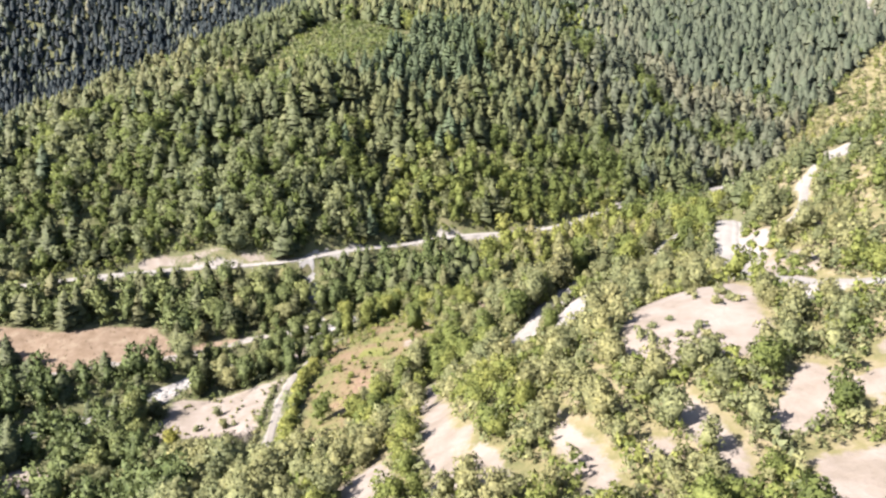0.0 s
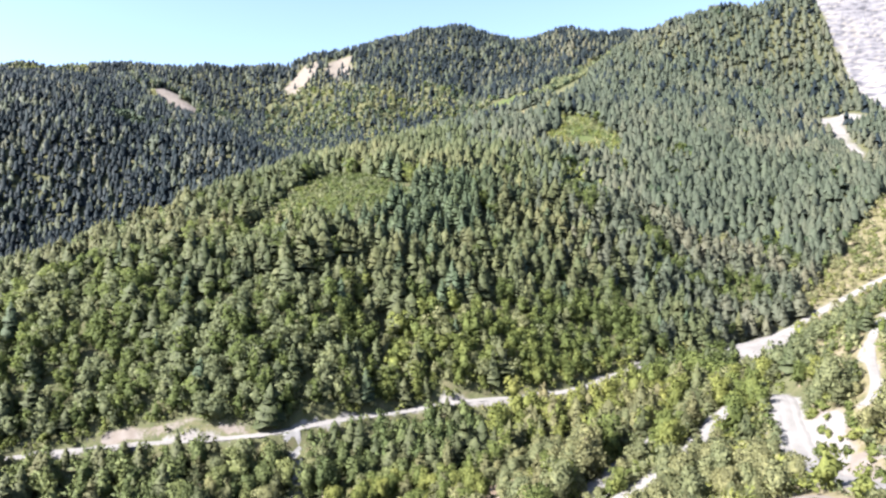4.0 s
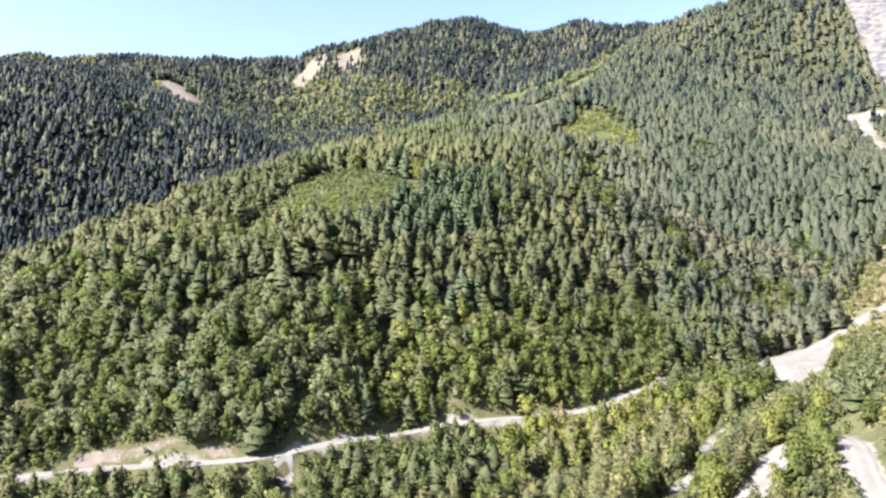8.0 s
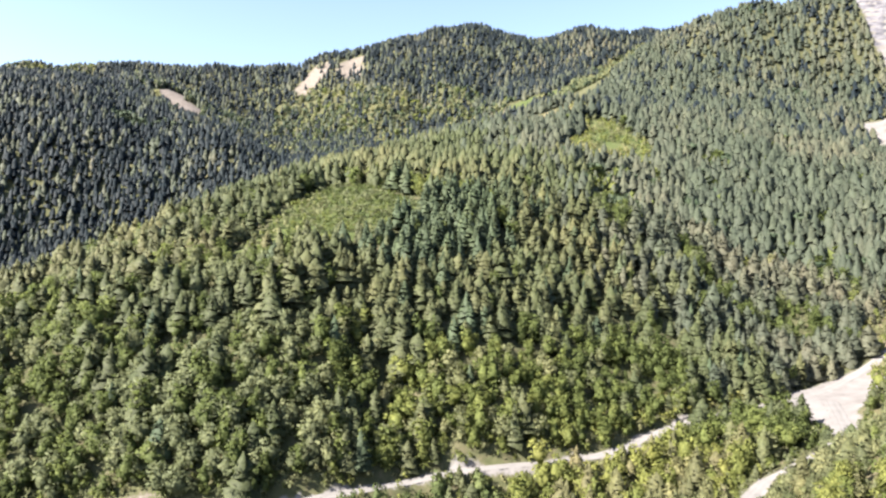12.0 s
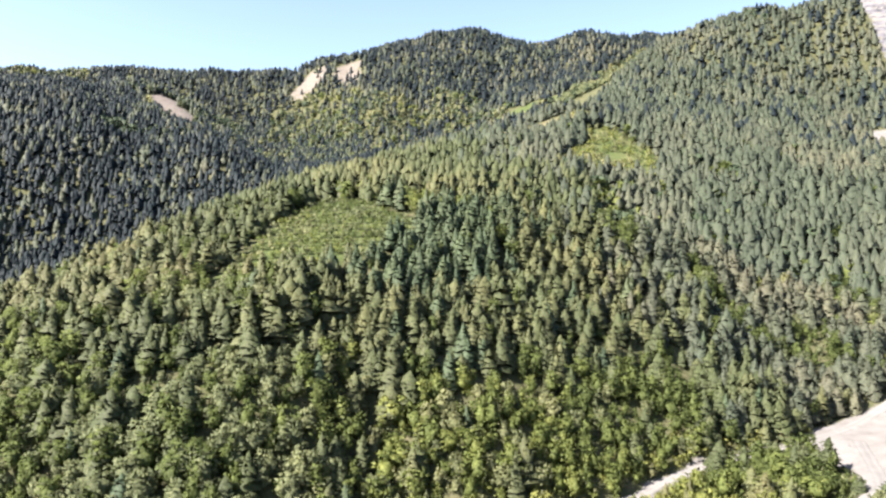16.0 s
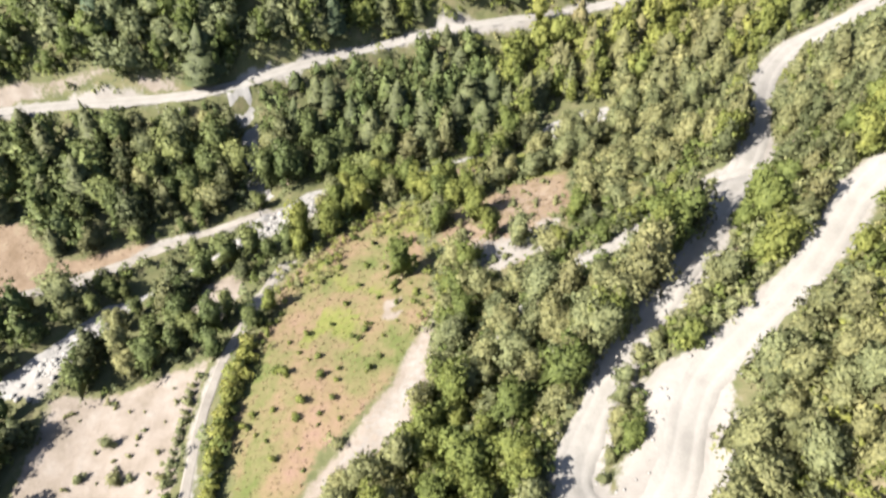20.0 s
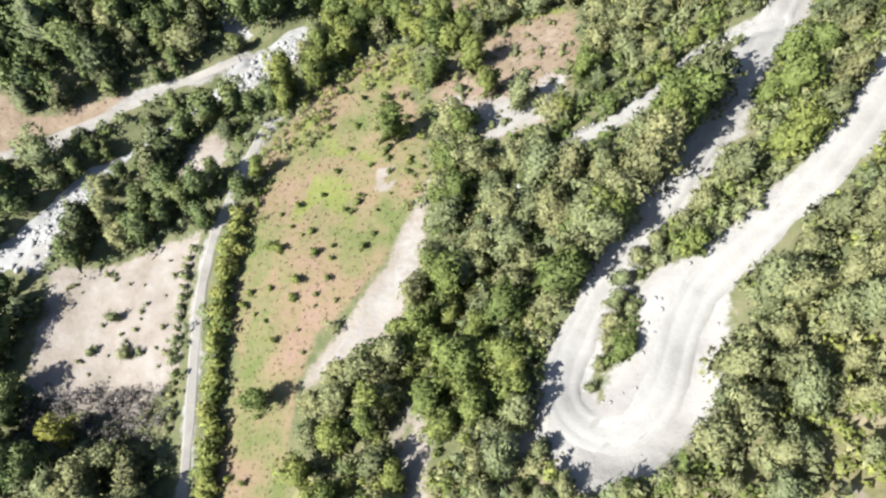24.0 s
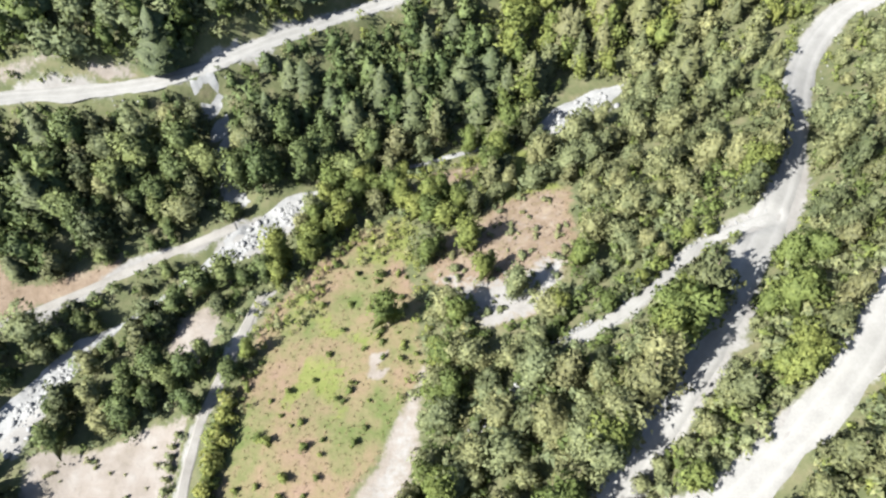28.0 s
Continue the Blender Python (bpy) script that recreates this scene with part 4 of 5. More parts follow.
def hill_wood():
    x, y = scatter(-250, 400, 330, 640, 5.0, 31)
    x2, y2 = scatter(-250, 330, 215, 334, 4.3, 30)
    x3, y3 = scatter(-150, 92, 238, 316, 5.2, 28)
    low = base_height(x3, y3) < 42
    x, y = np.concatenate((x, x2, x3[low])), np.concatenate((y, y2, y3[low]))
    rng = np.random.RandomState(32)
    road_y = np.interp(x, ROAD_LINES["forest_road"][1][:, 0], ROAD_LINES["forest_road"][1][:, 1])
    ok = (y > road_y) & free_ground(x, y) & (x > -0.72 * y - 12) & (x < 0.72 * y) & (rng.rand(len(x)) < 0.97) & (dry_slope(x, y) < 0.5)
    x, y = x[ok], y[ok]
    z = base_height(x, y)
    rng = np.random.RandomState(34)
    toe = (z < 54 + np.where(x < -30, 10, 0) + 50 * fbm(x, y, 50, 38, 2)) & (x > -170) & (x < 85)
    leaf = (toe & (rng.rand(len(x)) < 0.85)) | (fbm(x, y, 40, 36, 2) > 0.24) | (rng.rand(len(x)) < np.where(x < -60, 0.3, 0.1))
    dark = (np.hypot(x + 8, (y - 400) * 0.6) < 42 + 60 * fbm(x, y, 30, 33, 3)) | (rng.rand(len(x)) < 0.06)
    old = (x - 70 + (y - 440) * 0.35 + 110 * fbm(x, y, 60, 35, 3) + rng.normal(0, 22, len(x))) > 0
    which = np.where(leaf, np.where((rng.rand(len(x)) < np.where(x < -30, 0.55, 0.2)), 11 + rng.randint(0, 3, len(x)), 7 + rng.randint(0, 4, len(x))), np.where(old, 3 + rng.randint(0, 2, len(x)), np.where(dark, 5 + rng.randint(0, 2, len(x)), rng.randint(0, 3, len(x)))))
    scale = np.clip(1.0 + 0.9 * fbm(x, y, 22, 29, 2) + rng.uniform(-0.32, 0.42, len(x)), 0.55, 1.6) * np.where(leaf, 0.97, 1.02)
    close = y < 445 + 30 * fbm(x, y, 25, 39, 2)
    bias = np.where(toe, np.where(x < -40, -0.2, -0.1), 0.06 - 0.34 * np.clip((50 - x) / 110, 0, 1)) + np.where(toe & (np.hypot(x - 2, y - 300) < 34), 0.16, 0.0) - np.where(leaf & ~toe, 0.3, 0.0)
    wood("hillside_wood", mid_pines + mid_old_pines + mid_spruces + mid_leafy + mid_olive, which[close], x[close], y[close], scale[close], 37, "dense pine and broadleaf wood covering the sunny hillside", "forest", bias[close])
    which = np.where(leaf & (rng.rand(len(x)) < 0.7), 8 + rng.randint(0, 2, len(x)), np.where(old, 5 + rng.randint(0, 3, len(x)), 3 + rng.randint(0, 2, len(x))))
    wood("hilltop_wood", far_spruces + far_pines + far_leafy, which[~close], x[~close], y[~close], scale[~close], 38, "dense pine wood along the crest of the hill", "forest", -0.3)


def far_woods():
    rng = np.random.RandomState(41)
    x, y = scatter(-330, 640, 640, 990, 6.2, 42)
    ok = free_ground(x, y) & (x > -0.4 * y) & (x < 0.68 * y) & (rng.rand(len(x)) < 0.97)
    ok &= ~((x < -60) & (y > 760)) & ~((y > 690) & (x < 60 + (y - 690) * 0.55))
    x, y = x[ok], y[ok]
    which = np.where(inside(x + 30 * fbm(x, y, 25, 44, 2), y, PALE_WOODS[0]) > 0, 9 + rng.randint(0, 2, len(x)), np.where(fbm(x, y, 70, 43, 2) > 0.3, 9, np.where(rng.rand(len(x)) < 0.12, 2, 5 + rng.randint(0, 3, len(x)))))
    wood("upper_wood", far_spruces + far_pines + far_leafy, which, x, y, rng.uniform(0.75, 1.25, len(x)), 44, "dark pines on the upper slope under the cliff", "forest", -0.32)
    x, y = scatter(-800, -60, 600, 1100, 5.4, 45)
    ok = (x < -0.12 * y) & (x > -0.74 * y) & ((y > 690) | (x < -300)) & (rng.rand(len(x)) < 0.97) & (covers(x, y)[5] < 0.4 + 0.6 * rng.rand(len(x)) ** 3)
    x, y = x[ok], y[ok]
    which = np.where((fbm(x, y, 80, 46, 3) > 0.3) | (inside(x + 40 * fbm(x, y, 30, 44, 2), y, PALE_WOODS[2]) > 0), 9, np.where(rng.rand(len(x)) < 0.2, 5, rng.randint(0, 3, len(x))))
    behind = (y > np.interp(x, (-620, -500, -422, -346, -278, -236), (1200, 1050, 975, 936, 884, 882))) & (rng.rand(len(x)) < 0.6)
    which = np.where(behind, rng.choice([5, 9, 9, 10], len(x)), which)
    # Mostly the far firs, whose needle colour holds this slope's shade and haze.
    wood("shaded_wood", far_spruces + far_pines + far_leafy, which, x, y, rng.uniform(0.75, 1.3, len(x)), 47, "spruce wood on the mountain side, shade and haze in its colour", "forest", -0.2)
    x, y = scatter(-1000, 560, 985, 1530, 7.6, 48)
    bare = np.maximum(covers(x, y)[3], covers(x, y)[5])
    green = np.maximum(fbm(x, y, 130, 49, 3) - 0.08, 0.2 * (np.maximum(inside(x, y, PALE_WOODS[1]), inside(x, y, PALE_WOODS[2])) > 40 * fbm(x, y, 40, 50, 2)))
    ok = (bare < 0.35 + 0.4 * rng.rand(len(x)) ** 3) & (inside(x, y, RIDGE_MEADOW) < 0) & (x > -0.66 * y) & (x < 0.36 * y) & ((y > 1090) | (np.abs(x - 40) < 160)) & (rng.rand(len(x)) < np.where(green > 0.1, 0.8, 0.97))
    x, y, green = x[ok], y[ok], green[ok]
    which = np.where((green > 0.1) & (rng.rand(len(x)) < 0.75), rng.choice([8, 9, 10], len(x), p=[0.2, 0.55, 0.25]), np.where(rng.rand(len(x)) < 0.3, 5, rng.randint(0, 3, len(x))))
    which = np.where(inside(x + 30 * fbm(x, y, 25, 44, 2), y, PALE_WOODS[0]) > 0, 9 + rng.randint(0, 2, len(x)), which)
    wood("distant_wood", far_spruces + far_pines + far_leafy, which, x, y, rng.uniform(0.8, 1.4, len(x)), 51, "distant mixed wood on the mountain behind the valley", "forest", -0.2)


SCRUB_EDGE = ((-70, 139), (-70, 147), (-58, 149), (-43, 147), (-43, 138))


def valley_trees():
    x, y = scatter(-180, 170, 50, 335, 4.4, 61)
    rng = np.random.RandomState(62)
    road_y = np.interp(x, ROAD_LINES["forest_road"][1][:, 0], ROAD_LINES["forest_road"][1][:, 1])
    ok = (y < road_y) & free_ground(x, y, 0.3) & (rng.rand(len(x)) < 0.95) & (inside(x, y, SCRUB_EDGE) < 0)
    ok &= (np.abs(x) < 0.72 * y + 12) & (y > 52)
    ok &= (inside(x, y, MEADOW) < -1.5) & (inside(x, y, SCARP) < -2.5) & ~((x > -39.5) & (x < -31) & (y > 118) & (y < 181)) & ((inside(x, y, ISLAND) < 0) | (y > 162))
    x, y = x[ok], y[ok]
    stream_y = np.interp(x, STREAM_LINES["stream"][1][::-1, 0], STREAM_LINES["stream"][1][::-1, 1])
    north = y > stream_y
    dry = fbm(x, y, 24, 63, 2) + np.where(y < 128, 0.04, np.where(x < 5, -0.06, 0.04))
    r = rng.rand(len(x))
    pines = np.where(y < 130, 0.0, np.where((x > 20) & (y > 150), 0.34, 0.16))
    sort = np.where(north, np.where(r < 0.3, 2, np.where(r < 0.9, 0, 1)), np.where(r < pines, 2, np.where(dry < -0.04, 0, 1)))
    scale = rng.uniform(0.62, 1.12, len(x)) * np.where(north, 1.12, 0.95) * np.where((y < 130) & (x > -22), 0.74, 1.0) * np.where((x < -40) & (y < 141), 1.2, 1.0)
    line = ROAD_LINES["hairpin_road"][1]
    d, k = nearest(x, y, line[:, :2])
    turn_at = np.hypot(line[:, 0] - 17, line[:, 1] - 136).argmin()
    shading = (k < turn_at) & (x < line[k, 0]) & (y < 222)
    scale = np.where(d < 5.5, np.where(shading, np.clip(scale * 1.1, 0.88, 1.2), np.clip(scale, 0.5, 0.85)), scale)
    scale = np.where((d < 9) & (y > 222), np.clip(scale * 0.55, 0.3, 0.5), scale)
    d, k = nearest(x, y, ROAD_LINES["forest_road"][1][:, :2])
    scale = np.where((d < 7.5) & ((x < 15) | ((x > 40) & (x < 80))), np.clip(scale * 0.6, 0.32, 0.55), scale)
    low = (nearest(x, y, ROAD_LINES["valley_track"][1][:, :2])[0] < 6) | ((nearest(x, y, STREAM_LINES["stream"][1][:, :2])[0] < 6) & (x < -58))
    scale = np.where(low, np.clip(scale * 0.6, 0.35, 0.6), scale)
    scale = np.where(nearest(x, y, ROAD_LINES["side_track"][1][:, :2])[0] < 5.5, np.clip(scale * 0.6, 0.3, 0.55), scale)
    open_ = (dry_slope(x, y) > 0.5) & (x > 75)
    scale = np.where(open_, scale * 0.62, scale)
    # the row along the road's west side, tall enough to shade it
    row = np.arange(turn_at - 14, np.argmax(line[:, 1] < 222), -3)
    along = np.gradient(line[:, :2], axis=0)[row]
    along /= np.hypot(*along.T)[:, None]
    off = rng.uniform(4.0, 5.6, len(row))
    rx, ry = line[row, 0] + along[:, 1] * off, line[row, 1] - along[:, 0] * off
    west = rx < line[row, 0]
    rx, ry = np.where(west, rx, 2 * line[row, 0] - rx), np.where(west, ry, 2 * line[row, 1] - ry)
    crowded = shading & (nearest(x, y, np.column_stack((rx, ry)))[0] < 2.4)
    x, y, sort, scale, r, north = (a[~crowded] for a in (x, y, sort, scale, r, north))
    ok = nearest(rx, ry, ROAD_LINES["side_track"][1][:, :2])[0] > 4.5
    rx, ry = rx[ok], ry[ok]
    x, y, north = np.concatenate((x, rx)), np.concatenate((y, ry)), np.concatenate((north, np.zeros(len(rx), bool)))
    sort, scale, r = np.concatenate((sort, rng.choice([0, 1, 2], len(rx), p=[0.3, 0.4, 0.3]))), np.concatenate((scale, rng.uniform(0.85, 1.25, len(rx)))), np.concatenate((r, rng.rand(len(rx))))
    scale = np.where(np.hypot(x - 21, y - 125) < 11, np.minimum(scale, 0.45), scale)
    turn = rng.uniform(0, 6.28, len(x))
    z = height(x, y)
    close = (np.abs(x) < 78) & (y > 124) & (y < 238)
    counts = [0, 0, 0]
    # Darker leaves: deeper green trees, plus the low west side's shade as colour.
    dark_shaded = (north & (x < 12)) | ((x < -32) & (y > 176)) | (x < -46)
    rest = np.ones(len(x), bool)
    for i in np.argsort(np.hypot(x - 10, y - 170)):
        k = sort[i]
        if close[i] and counts[k] < 280:
            (plant_dark if dark_shaded[i] else plant_leafy, plant_olive, plant_pine)[k](x[i], y[i], z[i], scale[i], turn[i], int(r[i] * 997) % (3 if k == 2 else 4))
            counts[k] += 1
            rest[i] = False
    x, y, sort, scale, dark_shaded = x[rest], y[rest], sort[rest], scale[rest], dark_shaded[rest]
    rng = np.random.RandomState(66)
    near = (y < 106) & (sort < 2)
    which = np.choose(sort, [7 + rng.randint(0, 4, len(x)), 11 + rng.randint(0, 3, len(x)), rng.randint(0, 3, len(x))])
    which = np.where(dark_shaded & (sort < 2), 18 + rng.randint(0, 2, len(x)), which)
    which = np.where(near, np.where(sort == 0, 14, 16) + rng.randint(0, 2, len(x)), which)
    kinds = mid_pines + mid_old_pines + mid_spruces + mid_leafy + mid_olive + [[(*leafy_crown(R, 7.4, 3.5, 620, 0.5, 20, 0.0, 0.7), m)] for m in (LEAF, LEAF, OLIVE, OLIVE)] + [[(*k[0][:3], DARK_LEAF)] for k in mid_leafy[:2]]
    wood("valley_wood", kinds, which, x, y, scale, 64, "scrubby olive and green trees on the valley sides", "forest", np.where(dark_shaded, -0.26, -0.06))
    x, y = scatter(-150, 130, 55, 300, 2.8, 71)
    x2, y2 = scatter(4, 72, 124, 216, 2.1, 70)
    x, y = np.concatenate((x, x2)), np.concatenate((y, y2))
    rng = np.random.RandomState(72)
    road_y = np.interp(x, ROAD_LINES["forest_road"][1][:, 0], ROAD_LINES["forest_road"][1][:, 1])
    ok = (y < road_y) & free_ground(x, y, -0.2) & (rng.rand(len(x)) < 0.85) & (np.abs(x) < 0.68 * y) & (inside(x, y, SCRUB_EDGE) < 0)
    x, y = x[ok], y[ok]
    wood("undergrowth", brushwood, rng.randint(0, 4, len(x)), x, y, rng.uniform(0.5, 1.25, len(x)), 73, "low tangled undergrowth between the trees", "undergrowth", -0.2)


    x, y = scatter(6, 72, 126, 200, 1.9, 74)
    x2, y2 = scatter(-16, 8, 120, 160, 2.2, 78)
    x3, y3 = scatter(-24, 90, 52, 132, 2.0, 79)
    x, y = np.concatenate((x, x2, x3)), np.concatenate((y, y2, y3))
    d = nearest(x, y, ROAD_LINES["hairpin_road"][1][:, :2])[0]
    ok = free_ground(x, y, -0.3) & ((d < 9) | (x < 8) | (y < 120)) & ((y > 132) | (rng.rand(len(x)) < 0.75))
    x, y = x[ok], y[ok]
    fine = [[(*leafy_crown(R, 2.3, 1.5, 60, 0.42, 5, -0.1, 0.4, 0), m)] for m in (LEAF, OLIVE, OLIVE)]
    wood("roadside_scrub", fine, rng.randint(0, 3, len(x)), x, y, rng.uniform(0.5, 1.3, len(x)), 75, "low olive scrub along the edges of the gravel road", "scrub", -0.1)
    x, y = scatter(80, 380, 150, 520, 4.2, 175)
    ok = (dry_slope(x, y) > 0.4) & free_ground(x, y) & (x < 0.74 * y + 20) & ((x > 168) | (y > 330)) & (rng.rand(len(x)) < 0.85)
    x, y = x[ok], y[ok]
    open_scrub = [[(*leafy_crown(R, 7.0, 3.5, 80, 1.1, 9, 0.0, 0.45, 0), m)] for m in (OLIVE, OLIVE, OLIVE, LEAF, LEAF)]
    wood("slope_scrub", open_scrub, rng.choice([0, 1, 2, 0, 1, 3, 4], len(x)), x, y, rng.uniform(0.28, 0.75, len(x)), 176, "yellowish scrub on the open slope above the junction", "scrub", 0.1)
    w, line = ROAD_LINES["forest_road"]
    x, y = scatter(-150, 130, 222, 332, 2.0, 76)
    d, k = nearest(x, y, line[:, :2])
    ok = (y > line[k, 1]) & (d > 2.9) & (d < 11) & (covers(x, y)[5] < 0.4) & (rng.rand(len(x)) < 0.8)
    x, y = x[ok], y[ok]
    wood("bank_scrub", fine, rng.choice([0, 0, 1], len(x)), x, y, rng.uniform(0.6, 1.7, len(x)), 77, "green scrub on the bank above the forest road", "scrub", -0.05)


def clearing_plants():
    rng = np.random.RandomState(81)
    # young trees in rows on the terraced clearing, loose ones on the others
    xs, ys = [], []
    for k in range(11):
        row = np.arange(-100, -5, 1.25)
        xs.append(row + rng.uniform(-0.5, 0.5, len(row)))
        ys.append(352 + 10.5 * k + 0.25 * (row + 50) + rng.uniform(-0.6, 0.6, len(row)))
    x, y = np.concatenate(xs), np.concatenate(ys)
    ok = inside(x, y, TERRACES) > 0
    x2, y2 = scatter(40, 150, 460, 670, 4.4, 82)
    ok2 = (inside(x2, y2, HILL_CLEARING) > 0) & (fbm(x2, y2, 22, 83, 2) > -0.2)
    x3, y3 = scatter(-10, 250, 625, 940, 7, 84)
    ok3 = (inside(x3, y3, CREST_MEADOW) > 0) & (fbm(x3, y3, 30, 84, 2) > 0.02)
    x, y = np.concatenate((x[ok], x2[ok2], x3[ok3])), np.concatenate((y[ok], y2[ok2], y3[ok3]))
    wood("young_plantation", brushwood, rng.randint(0, 4, len(x)), x, y, np.where(y < 480, rng.uniform(0.9, 1.5, len(x)), rng.uniform(1.0, 2.0, len(x))), 85, "rows of light green saplings on a terraced clearing", "saplings", 0.05)
    # dry grass over the fields
    x, y = scatter(-130, 30, 115, 235, 1.0, 86)
    grass, lush, earth, bare, sward, sand = covers(x, y)
    ok = ((grass > 0.45) | (earth > 0.5)) & (rng.rand(len(x)) < np.where(grass > 0.45, 0.8, 0.25)) & (bare < 0.5) & (sand < 0.5)
    x, y = x[ok], y[ok]
    wood("dry_grass", tufts, rng.randint(0, 4, len(x)), x, y, rng.uniform(0.3, 0.75, len(x)), 87, "dry straw-coloured grass tufts over the meadow", "grass")
    # green thicket creeping into the upper meadow and along its edges
    x, y = scatter(-34, 14, 176, 232, 1.5, 91)
    edge = np.minimum(np.abs(inside(x, y, MEADOW)), np.abs(inside(x, y, TOP_STRIP)))
    ok = ((np.minimum(np.hypot(x + 26, y - 197), np.hypot(x + 9, y - 209)) < 6 + 12 * fbm(x, y, 8, 92, 2)) | (edge < 2.2 + 6 * fbm(x, y, 9, 93, 2))) & (rng.rand(len(x)) < 0.55)
    wood("meadow_thicket", brushwood, rng.choice([0, 3, 0, 1], ok.sum()), x[ok], y[ok], rng.uniform(0.3, 0.85, ok.sum()), 94, "bright green brambles along the edges of the meadow", "brambles", 0.15)
    # leafless scrub at the lower edge of the pale field
    x, y = scatter(-70, -42, 133, 148, 1.5, 88)
    ok = inside(x, y, SCRUB_EDGE) > 0.3
    wood("leafless_scrub", twigs, rng.randint(0, 2, ok.sum()), x[ok], y[ok], rng.uniform(0.6, 1.4, ok.sum()), 90, "grey leafless thicket at the edge of the pale field", "scrub")


EDGE_TREES = ((-10.5, 146, 1.0), (-13.5, 141.5, 0.9), (-5.5, 147, 1.1), (-3, 157, 0.9), (0, 163, 0.95), (-17.5, 142, 0.7), (-8.5, 140, 1.0), (1.5, 170, 0.9), (4, 160, 1.0), (-14, 146.5, 0.7), (20.2, 140.0, 0.30), (21.3, 142.8, 0.36), (22.6, 145.6, 0.42), (23.4, 148.4, 0.44), (24.0, 151.2, 0.46), (25.0, 153.8, 0.44), (27.2, 156.6, 0.48), (29.8, 158.8, 0.5), (32.6, 160.8, 0.52), (35.6, 162.6, 0.55))


def bushes():
    rng = np.random.RandomState(101)
    green = [(*leafy_crown(R, 1.6, 1.1, 120, 0.32, 4, -0.1), LEAF) for _ in range(3)]
    olive = [(*leafy_crown(R, 1.3, 1.0, 110, 0.28, 4, -0.1), OLIVE) for _ in range(3)]
    hedge = bush_kind("hedge_bush", "bright green bush in the hedge beside the footpath", "hedge beside the footpath", green, 0.45)
    for y in np.arange(121, 178, 1.7):
        x = np.interp(y, (120, 140, 154, 166, 178), (-32.5, -35.2, -36.6, -37.2, -36.4)) + rng.uniform(-0.5, 0.5) + 0.7
        hedge(x, y, rng.uniform(1.5, 2.2), rng.uniform(0, 6.28), rng.randint(3))
    side = bush_kind("path_shrub", "small dark shrub along the edge of the footpath", "shrubs along the footpath", olive)
    for y in np.arange(140, 174, 1.9):
        side(np.interp(y, (140, 154, 166, 175), (-41.8, -43.4, -44.0, -43.3)) + rng.uniform(-0.4, 0.4) - 0.5, y, rng.uniform(0.8, 1.5), rng.uniform(0, 6.28), rng.randint(3))
    meadow = bush_kind("meadow_shrub", "low dark green shrub in the dry meadow", "shrubs in the meadow", green)
    left = 85
    while left:
        x, y = rng.uniform(-34, 0), rng.uniform(128, 212)
        if inside([x], [y], MEADOW)[0] > 1.0 and (y > 160 or rng.rand() < 0.5):
            meadow(x, y, rng.uniform(0.35, 0.85) * (1.5 if rng.rand() < 0.12 else 1), rng.uniform(0, 6.28), rng.randint(3))
            left -= 1
    field = bush_kind("field_shrub", "small dusty shrub on the pale bare field", "shrubs on the pale field", olive)
    left = 34
    while left:
        x, y = rng.uniform(-72, -43), rng.uniform(146, 174)
        if inside([x], [y], SAND_FIELD)[0] > 1.5:
            field(x, y, rng.uniform(0.3, 0.75) * (1.9 if rng.rand() < 0.12 else 1), rng.uniform(0, 6.28), rng.randint(3))
            left -= 1
    terrace = bush_kind("terrace_shrub", "olive shrub on the stony terrace", "shrubs on the stony terrace", olive)
    left = 80
    while left:
        x, y = rng.uniform(0, 26), rng.uniform(184, 216)
        if inside([x], [y], UPPER_TERRACE)[0] > 0.5:
            terrace(x, y, rng.uniform(0.4, 1.1), rng.uniform(0, 6.28), rng.randint(3))
            left -= 1
    mound = bush_kind("mound_shrub", "grey-green shrub on the pale bare mound", "shrubs on the pale mound", olive)
    left = 30
    while left:
        x, y = rng.uniform(28, 56), rng.uniform(86, 130)
        if inside([x], [y], MOUND)[0] > 0.5 and fbm(np.array([x]), np.array([y]), 9, 137, 2)[0] > 0.02:
            mound(x, y, rng.uniform(0.5, 1.3), rng.uniform(0, 6.28), rng.randint(3))
            left -= 1
    slope = bush_kind("slope_shrub", "green shrub on the stony slope beside the road", "shrubs on the stony slope", green)
    left = 36
    while left:
        x, y = rng.uniform(54, 76), rng.uniform(104, 182)
        if (inside([x], [y], HIGH_BARE)[0] > -2) and nearest([x], [y], ROAD_LINES["hairpin_road"][1][:, :2])[0][0] > 3.2:
            slope(x, y, rng.uniform(0.5, 1.4), rng.uniform(0, 6.28), rng.randint(3))
            left -= 1
    yellow = single_kind("yellow_tree", "small yellowing broadleaf tree beside the thicket", "tree", "", [[(*near_leafy[1][0][:3], YELLOWING), near_leafy[1][1]]])
    yellow(-60, 139.5, float(height(-60, 139.5)), 0.85, 0.4, 0)
    for x, y, s in ((-30.5, 206.5, 1.15), (-8, 190, 0.95), (6, 205, 0.85), (-1, 203, 0.8), (9, 197, 0.7), (-21, 212, 0.7), (-33, 186, 0.6), (-27, 143, 0.7), (-24, 214, 0.9)):
        plant_leafy(x, y, float(height(x, y)), s, rng.uniform(0, 6.28), rng.randint(4))
    for x, y, s in EDGE_TREES:
        plant_olive(x, y, float(height(x, y)), s, rng.uniform(0, 6.28), rng.randint(4))
    for x, y, s in ((14, 192, 0.9), (19, 186, 0.85), (2, 190, 0.95), (4, 181, 1.0), (1, 176, 0.9), (-57, 160, 0.42), (-53, 153, 0.4)):
        plant_olive(x, y, float(height(x, y)), s, rng.uniform(0, 6.28), rng.randint(4))


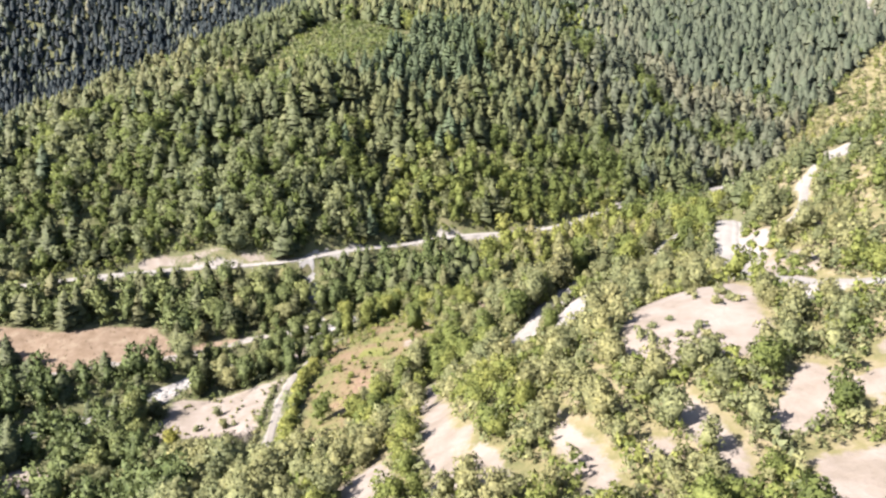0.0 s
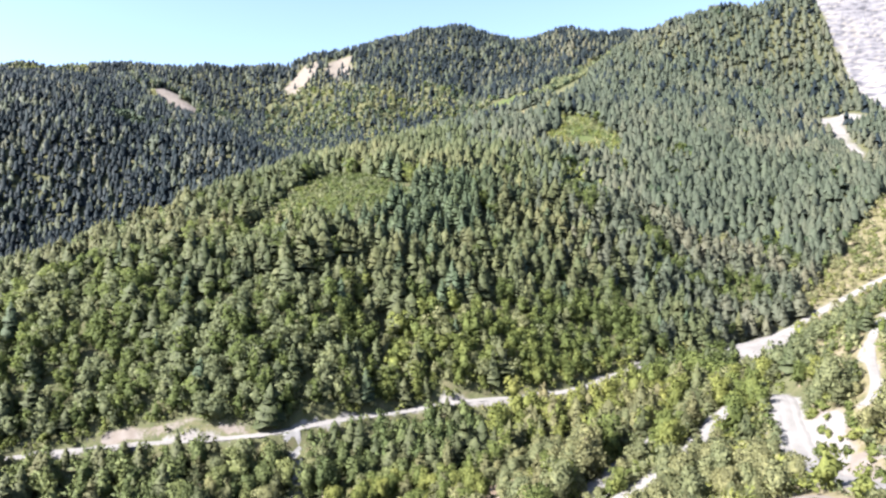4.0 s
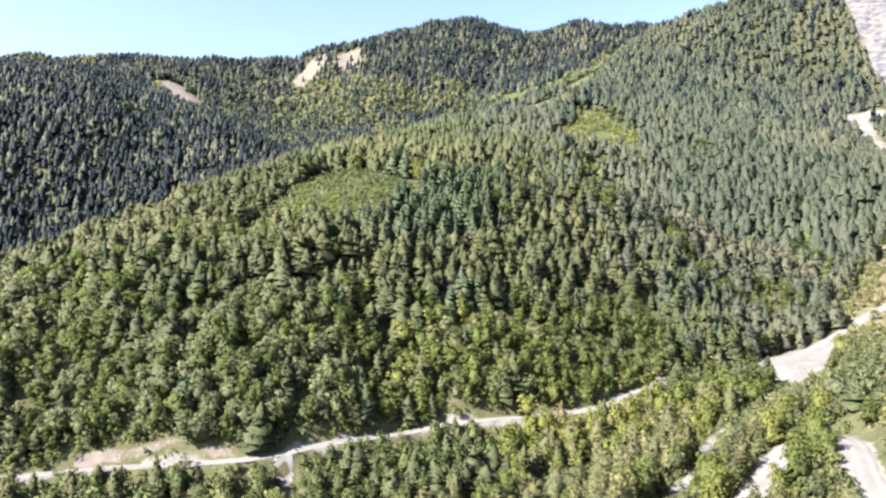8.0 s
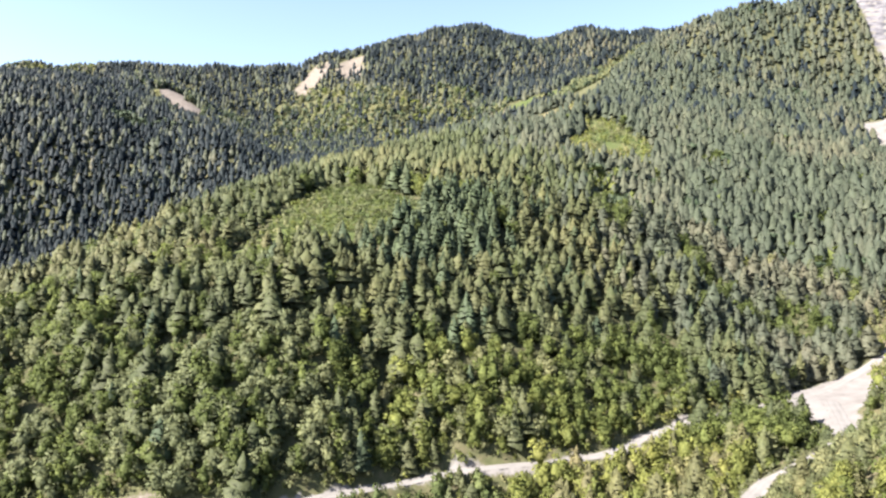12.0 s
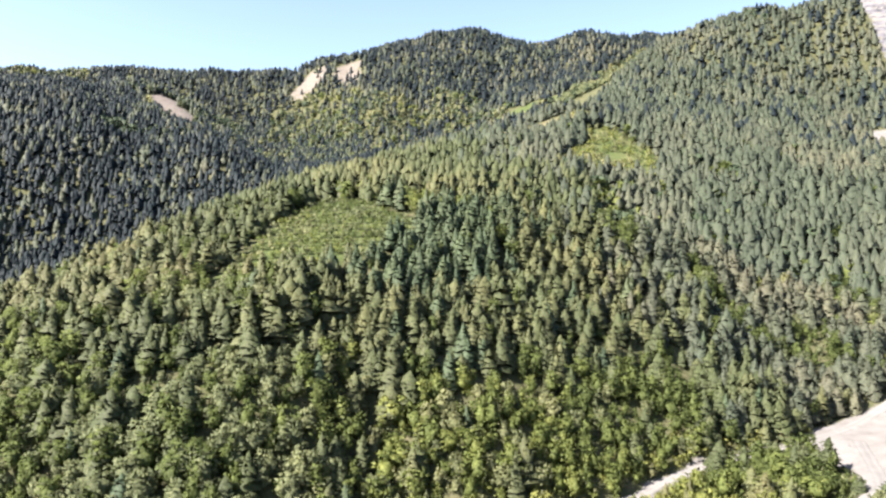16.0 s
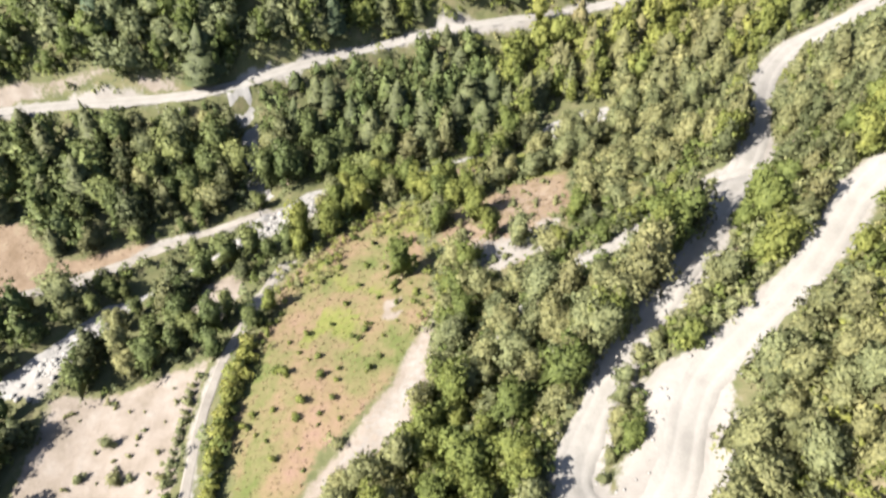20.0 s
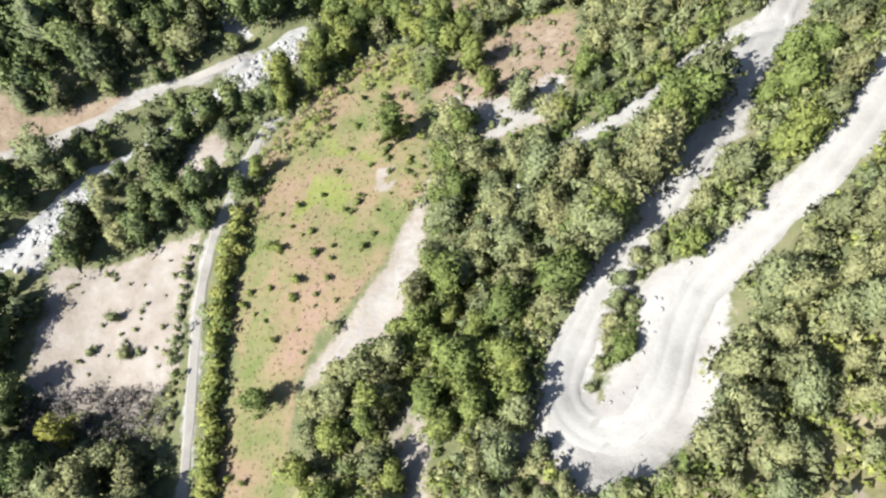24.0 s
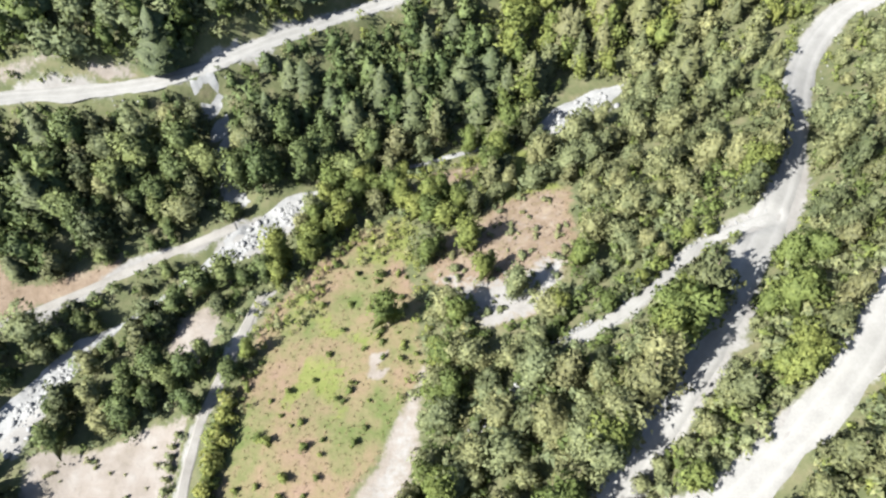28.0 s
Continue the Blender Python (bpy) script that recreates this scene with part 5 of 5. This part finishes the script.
def stream_stones():
    rng = np.random.RandomState(111)
    xs, ys, ss = [], [], []
    for cx, cy, rx, ry, tilt, n, big in ((-37, 215.5, 9.5, 2.6, 0.75, 420, 1.0), (30, 242, 7, 2.2, 0.6, 170, 0.9), (-73, 183, 8, 2.6, 0.85, 320, 1.0), (10, 171, 5, 1.5, 0.7, 120, 0.8), (20, 180.5, 5, 1.4, 0.45, 90, 0.7)):
        a, q = rng.uniform(-1, 1, n), rng.normal(0, 0.45, n)
        xs.append(cx + a * rx * math.cos(tilt) - q * ry * math.sin(tilt))
        ys.append(cy + a * rx * math.sin(tilt) + q * ry * math.cos(tilt))
        ss.append(rng.uniform(0.12, 0.42, n) * big * np.where(rng.rand(n) < 0.08, 2.2, 1))
    for name, count, spread_ in (("hairpin_road", 420, 0.62), ("forest_road", 260, 0.75), ("side_track", 160, 0.6)):
        w, line = ROAD_LINES[name]
        k = rng.randint(0, len(line), count)
        side = np.where(rng.rand(count) < 0.5, -1, 1) * w * rng.uniform(spread_ * 0.85, spread_ * 1.3, count)
        along = np.gradient(line[:, :2], axis=0)[k]
        along /= np.hypot(*along.T)[:, None]
        xs.append(line[k, 0] + along[:, 1] * side)
        ys.append(line[k, 1] - along[:, 0] * side)
        ss.append(rng.uniform(0.08, 0.3, count))
    x, y, s = np.concatenate(xs), np.concatenate(ys), np.concatenate(ss)
    wood("loose_stones", stones, rng.randint(0, 4, len(x)), x, y, s, 112, "pale loose stones along stream bed and road edges", "stones")


def boulders():
    """The larger rocks in the stream bed, one by one."""
    rng = np.random.RandomState(131)
    shapes = [mesh_from("boulder", v, f, [STONE]) for v, f in (rock_arrays(R) for _ in range(5))]
    left = 64
    while left:
        bed = BOULDER_BEDS[0 if rng.rand() < 0.55 else rng.randint(1, 3)]
        lo, hi = np.min(bed, 0), np.max(bed, 0)
        x, y = rng.uniform(lo[0], hi[0]), rng.uniform(lo[1], hi[1])
        if inside([x], [y], bed)[0] > 0.6:
            s = rng.uniform(0.4, 0.95)
            ob = tagged(new("boulder", shapes[rng.randint(5)]), "pale grey rounded boulder lying in the stream bed", "boulder", "boulders in the stream bed")
            ob.matrix_world = Matrix.LocRotScale((x, y, float(height(x, y)) + 0.25 * s), Euler((rng.uniform(-0.3, 0.3), rng.uniform(-0.3, 0.3), rng.uniform(0, 6.28))), (s, s * rng.uniform(0.7, 1.2), s))
            left -= 1


def cliff():
    """The bedded rock face: ledges step back bed by bed."""
    xs, ys = np.arange(436, 702, 2.4), np.arange(728, 968, 2.4)
    gx, gy = np.meshgrid(xs, ys)
    z = base_height(gx, gy)
    bed = z / 9.0 + 4.0 * fbm(gx, gy, 90, 121, 3)
    step = bed - np.floor(bed)
    z = z + 9.0 * (np.clip((step - 0.55) / 0.2, 0, 1) - step) * 0.75 + 7.0 * fbm(gx, gy, 18, 122, 4) + 1.5
    keep = inside(gx + 14 * fbm(gx, gy, 40, 123, 3), gy, CLIFF).reshape(gx.shape)
    z = z - np.clip(4 - keep, 0, 12)
    i = np.arange(gx.size).reshape(gx.shape)
    quads = np.column_stack((i[:-1, :-1].ravel(), i[:-1, 1:].ravel(), i[1:, 1:].ravel(), i[1:, :-1].ravel()))
    quads = quads[keep[:-1, :-1].ravel() > -5]
    me = mesh_from("cliff", np.column_stack((gx.ravel(), gy.ravel(), z.ravel())), quads, [ROCK])
    tagged(new("cliff", me), "tall pale grey cliff of layered limestone", "cliff", kind="structure")


hill_wood()
far_woods()
valley_trees()
clearing_plants()
bushes()
stream_stones()
boulders()
cliff()
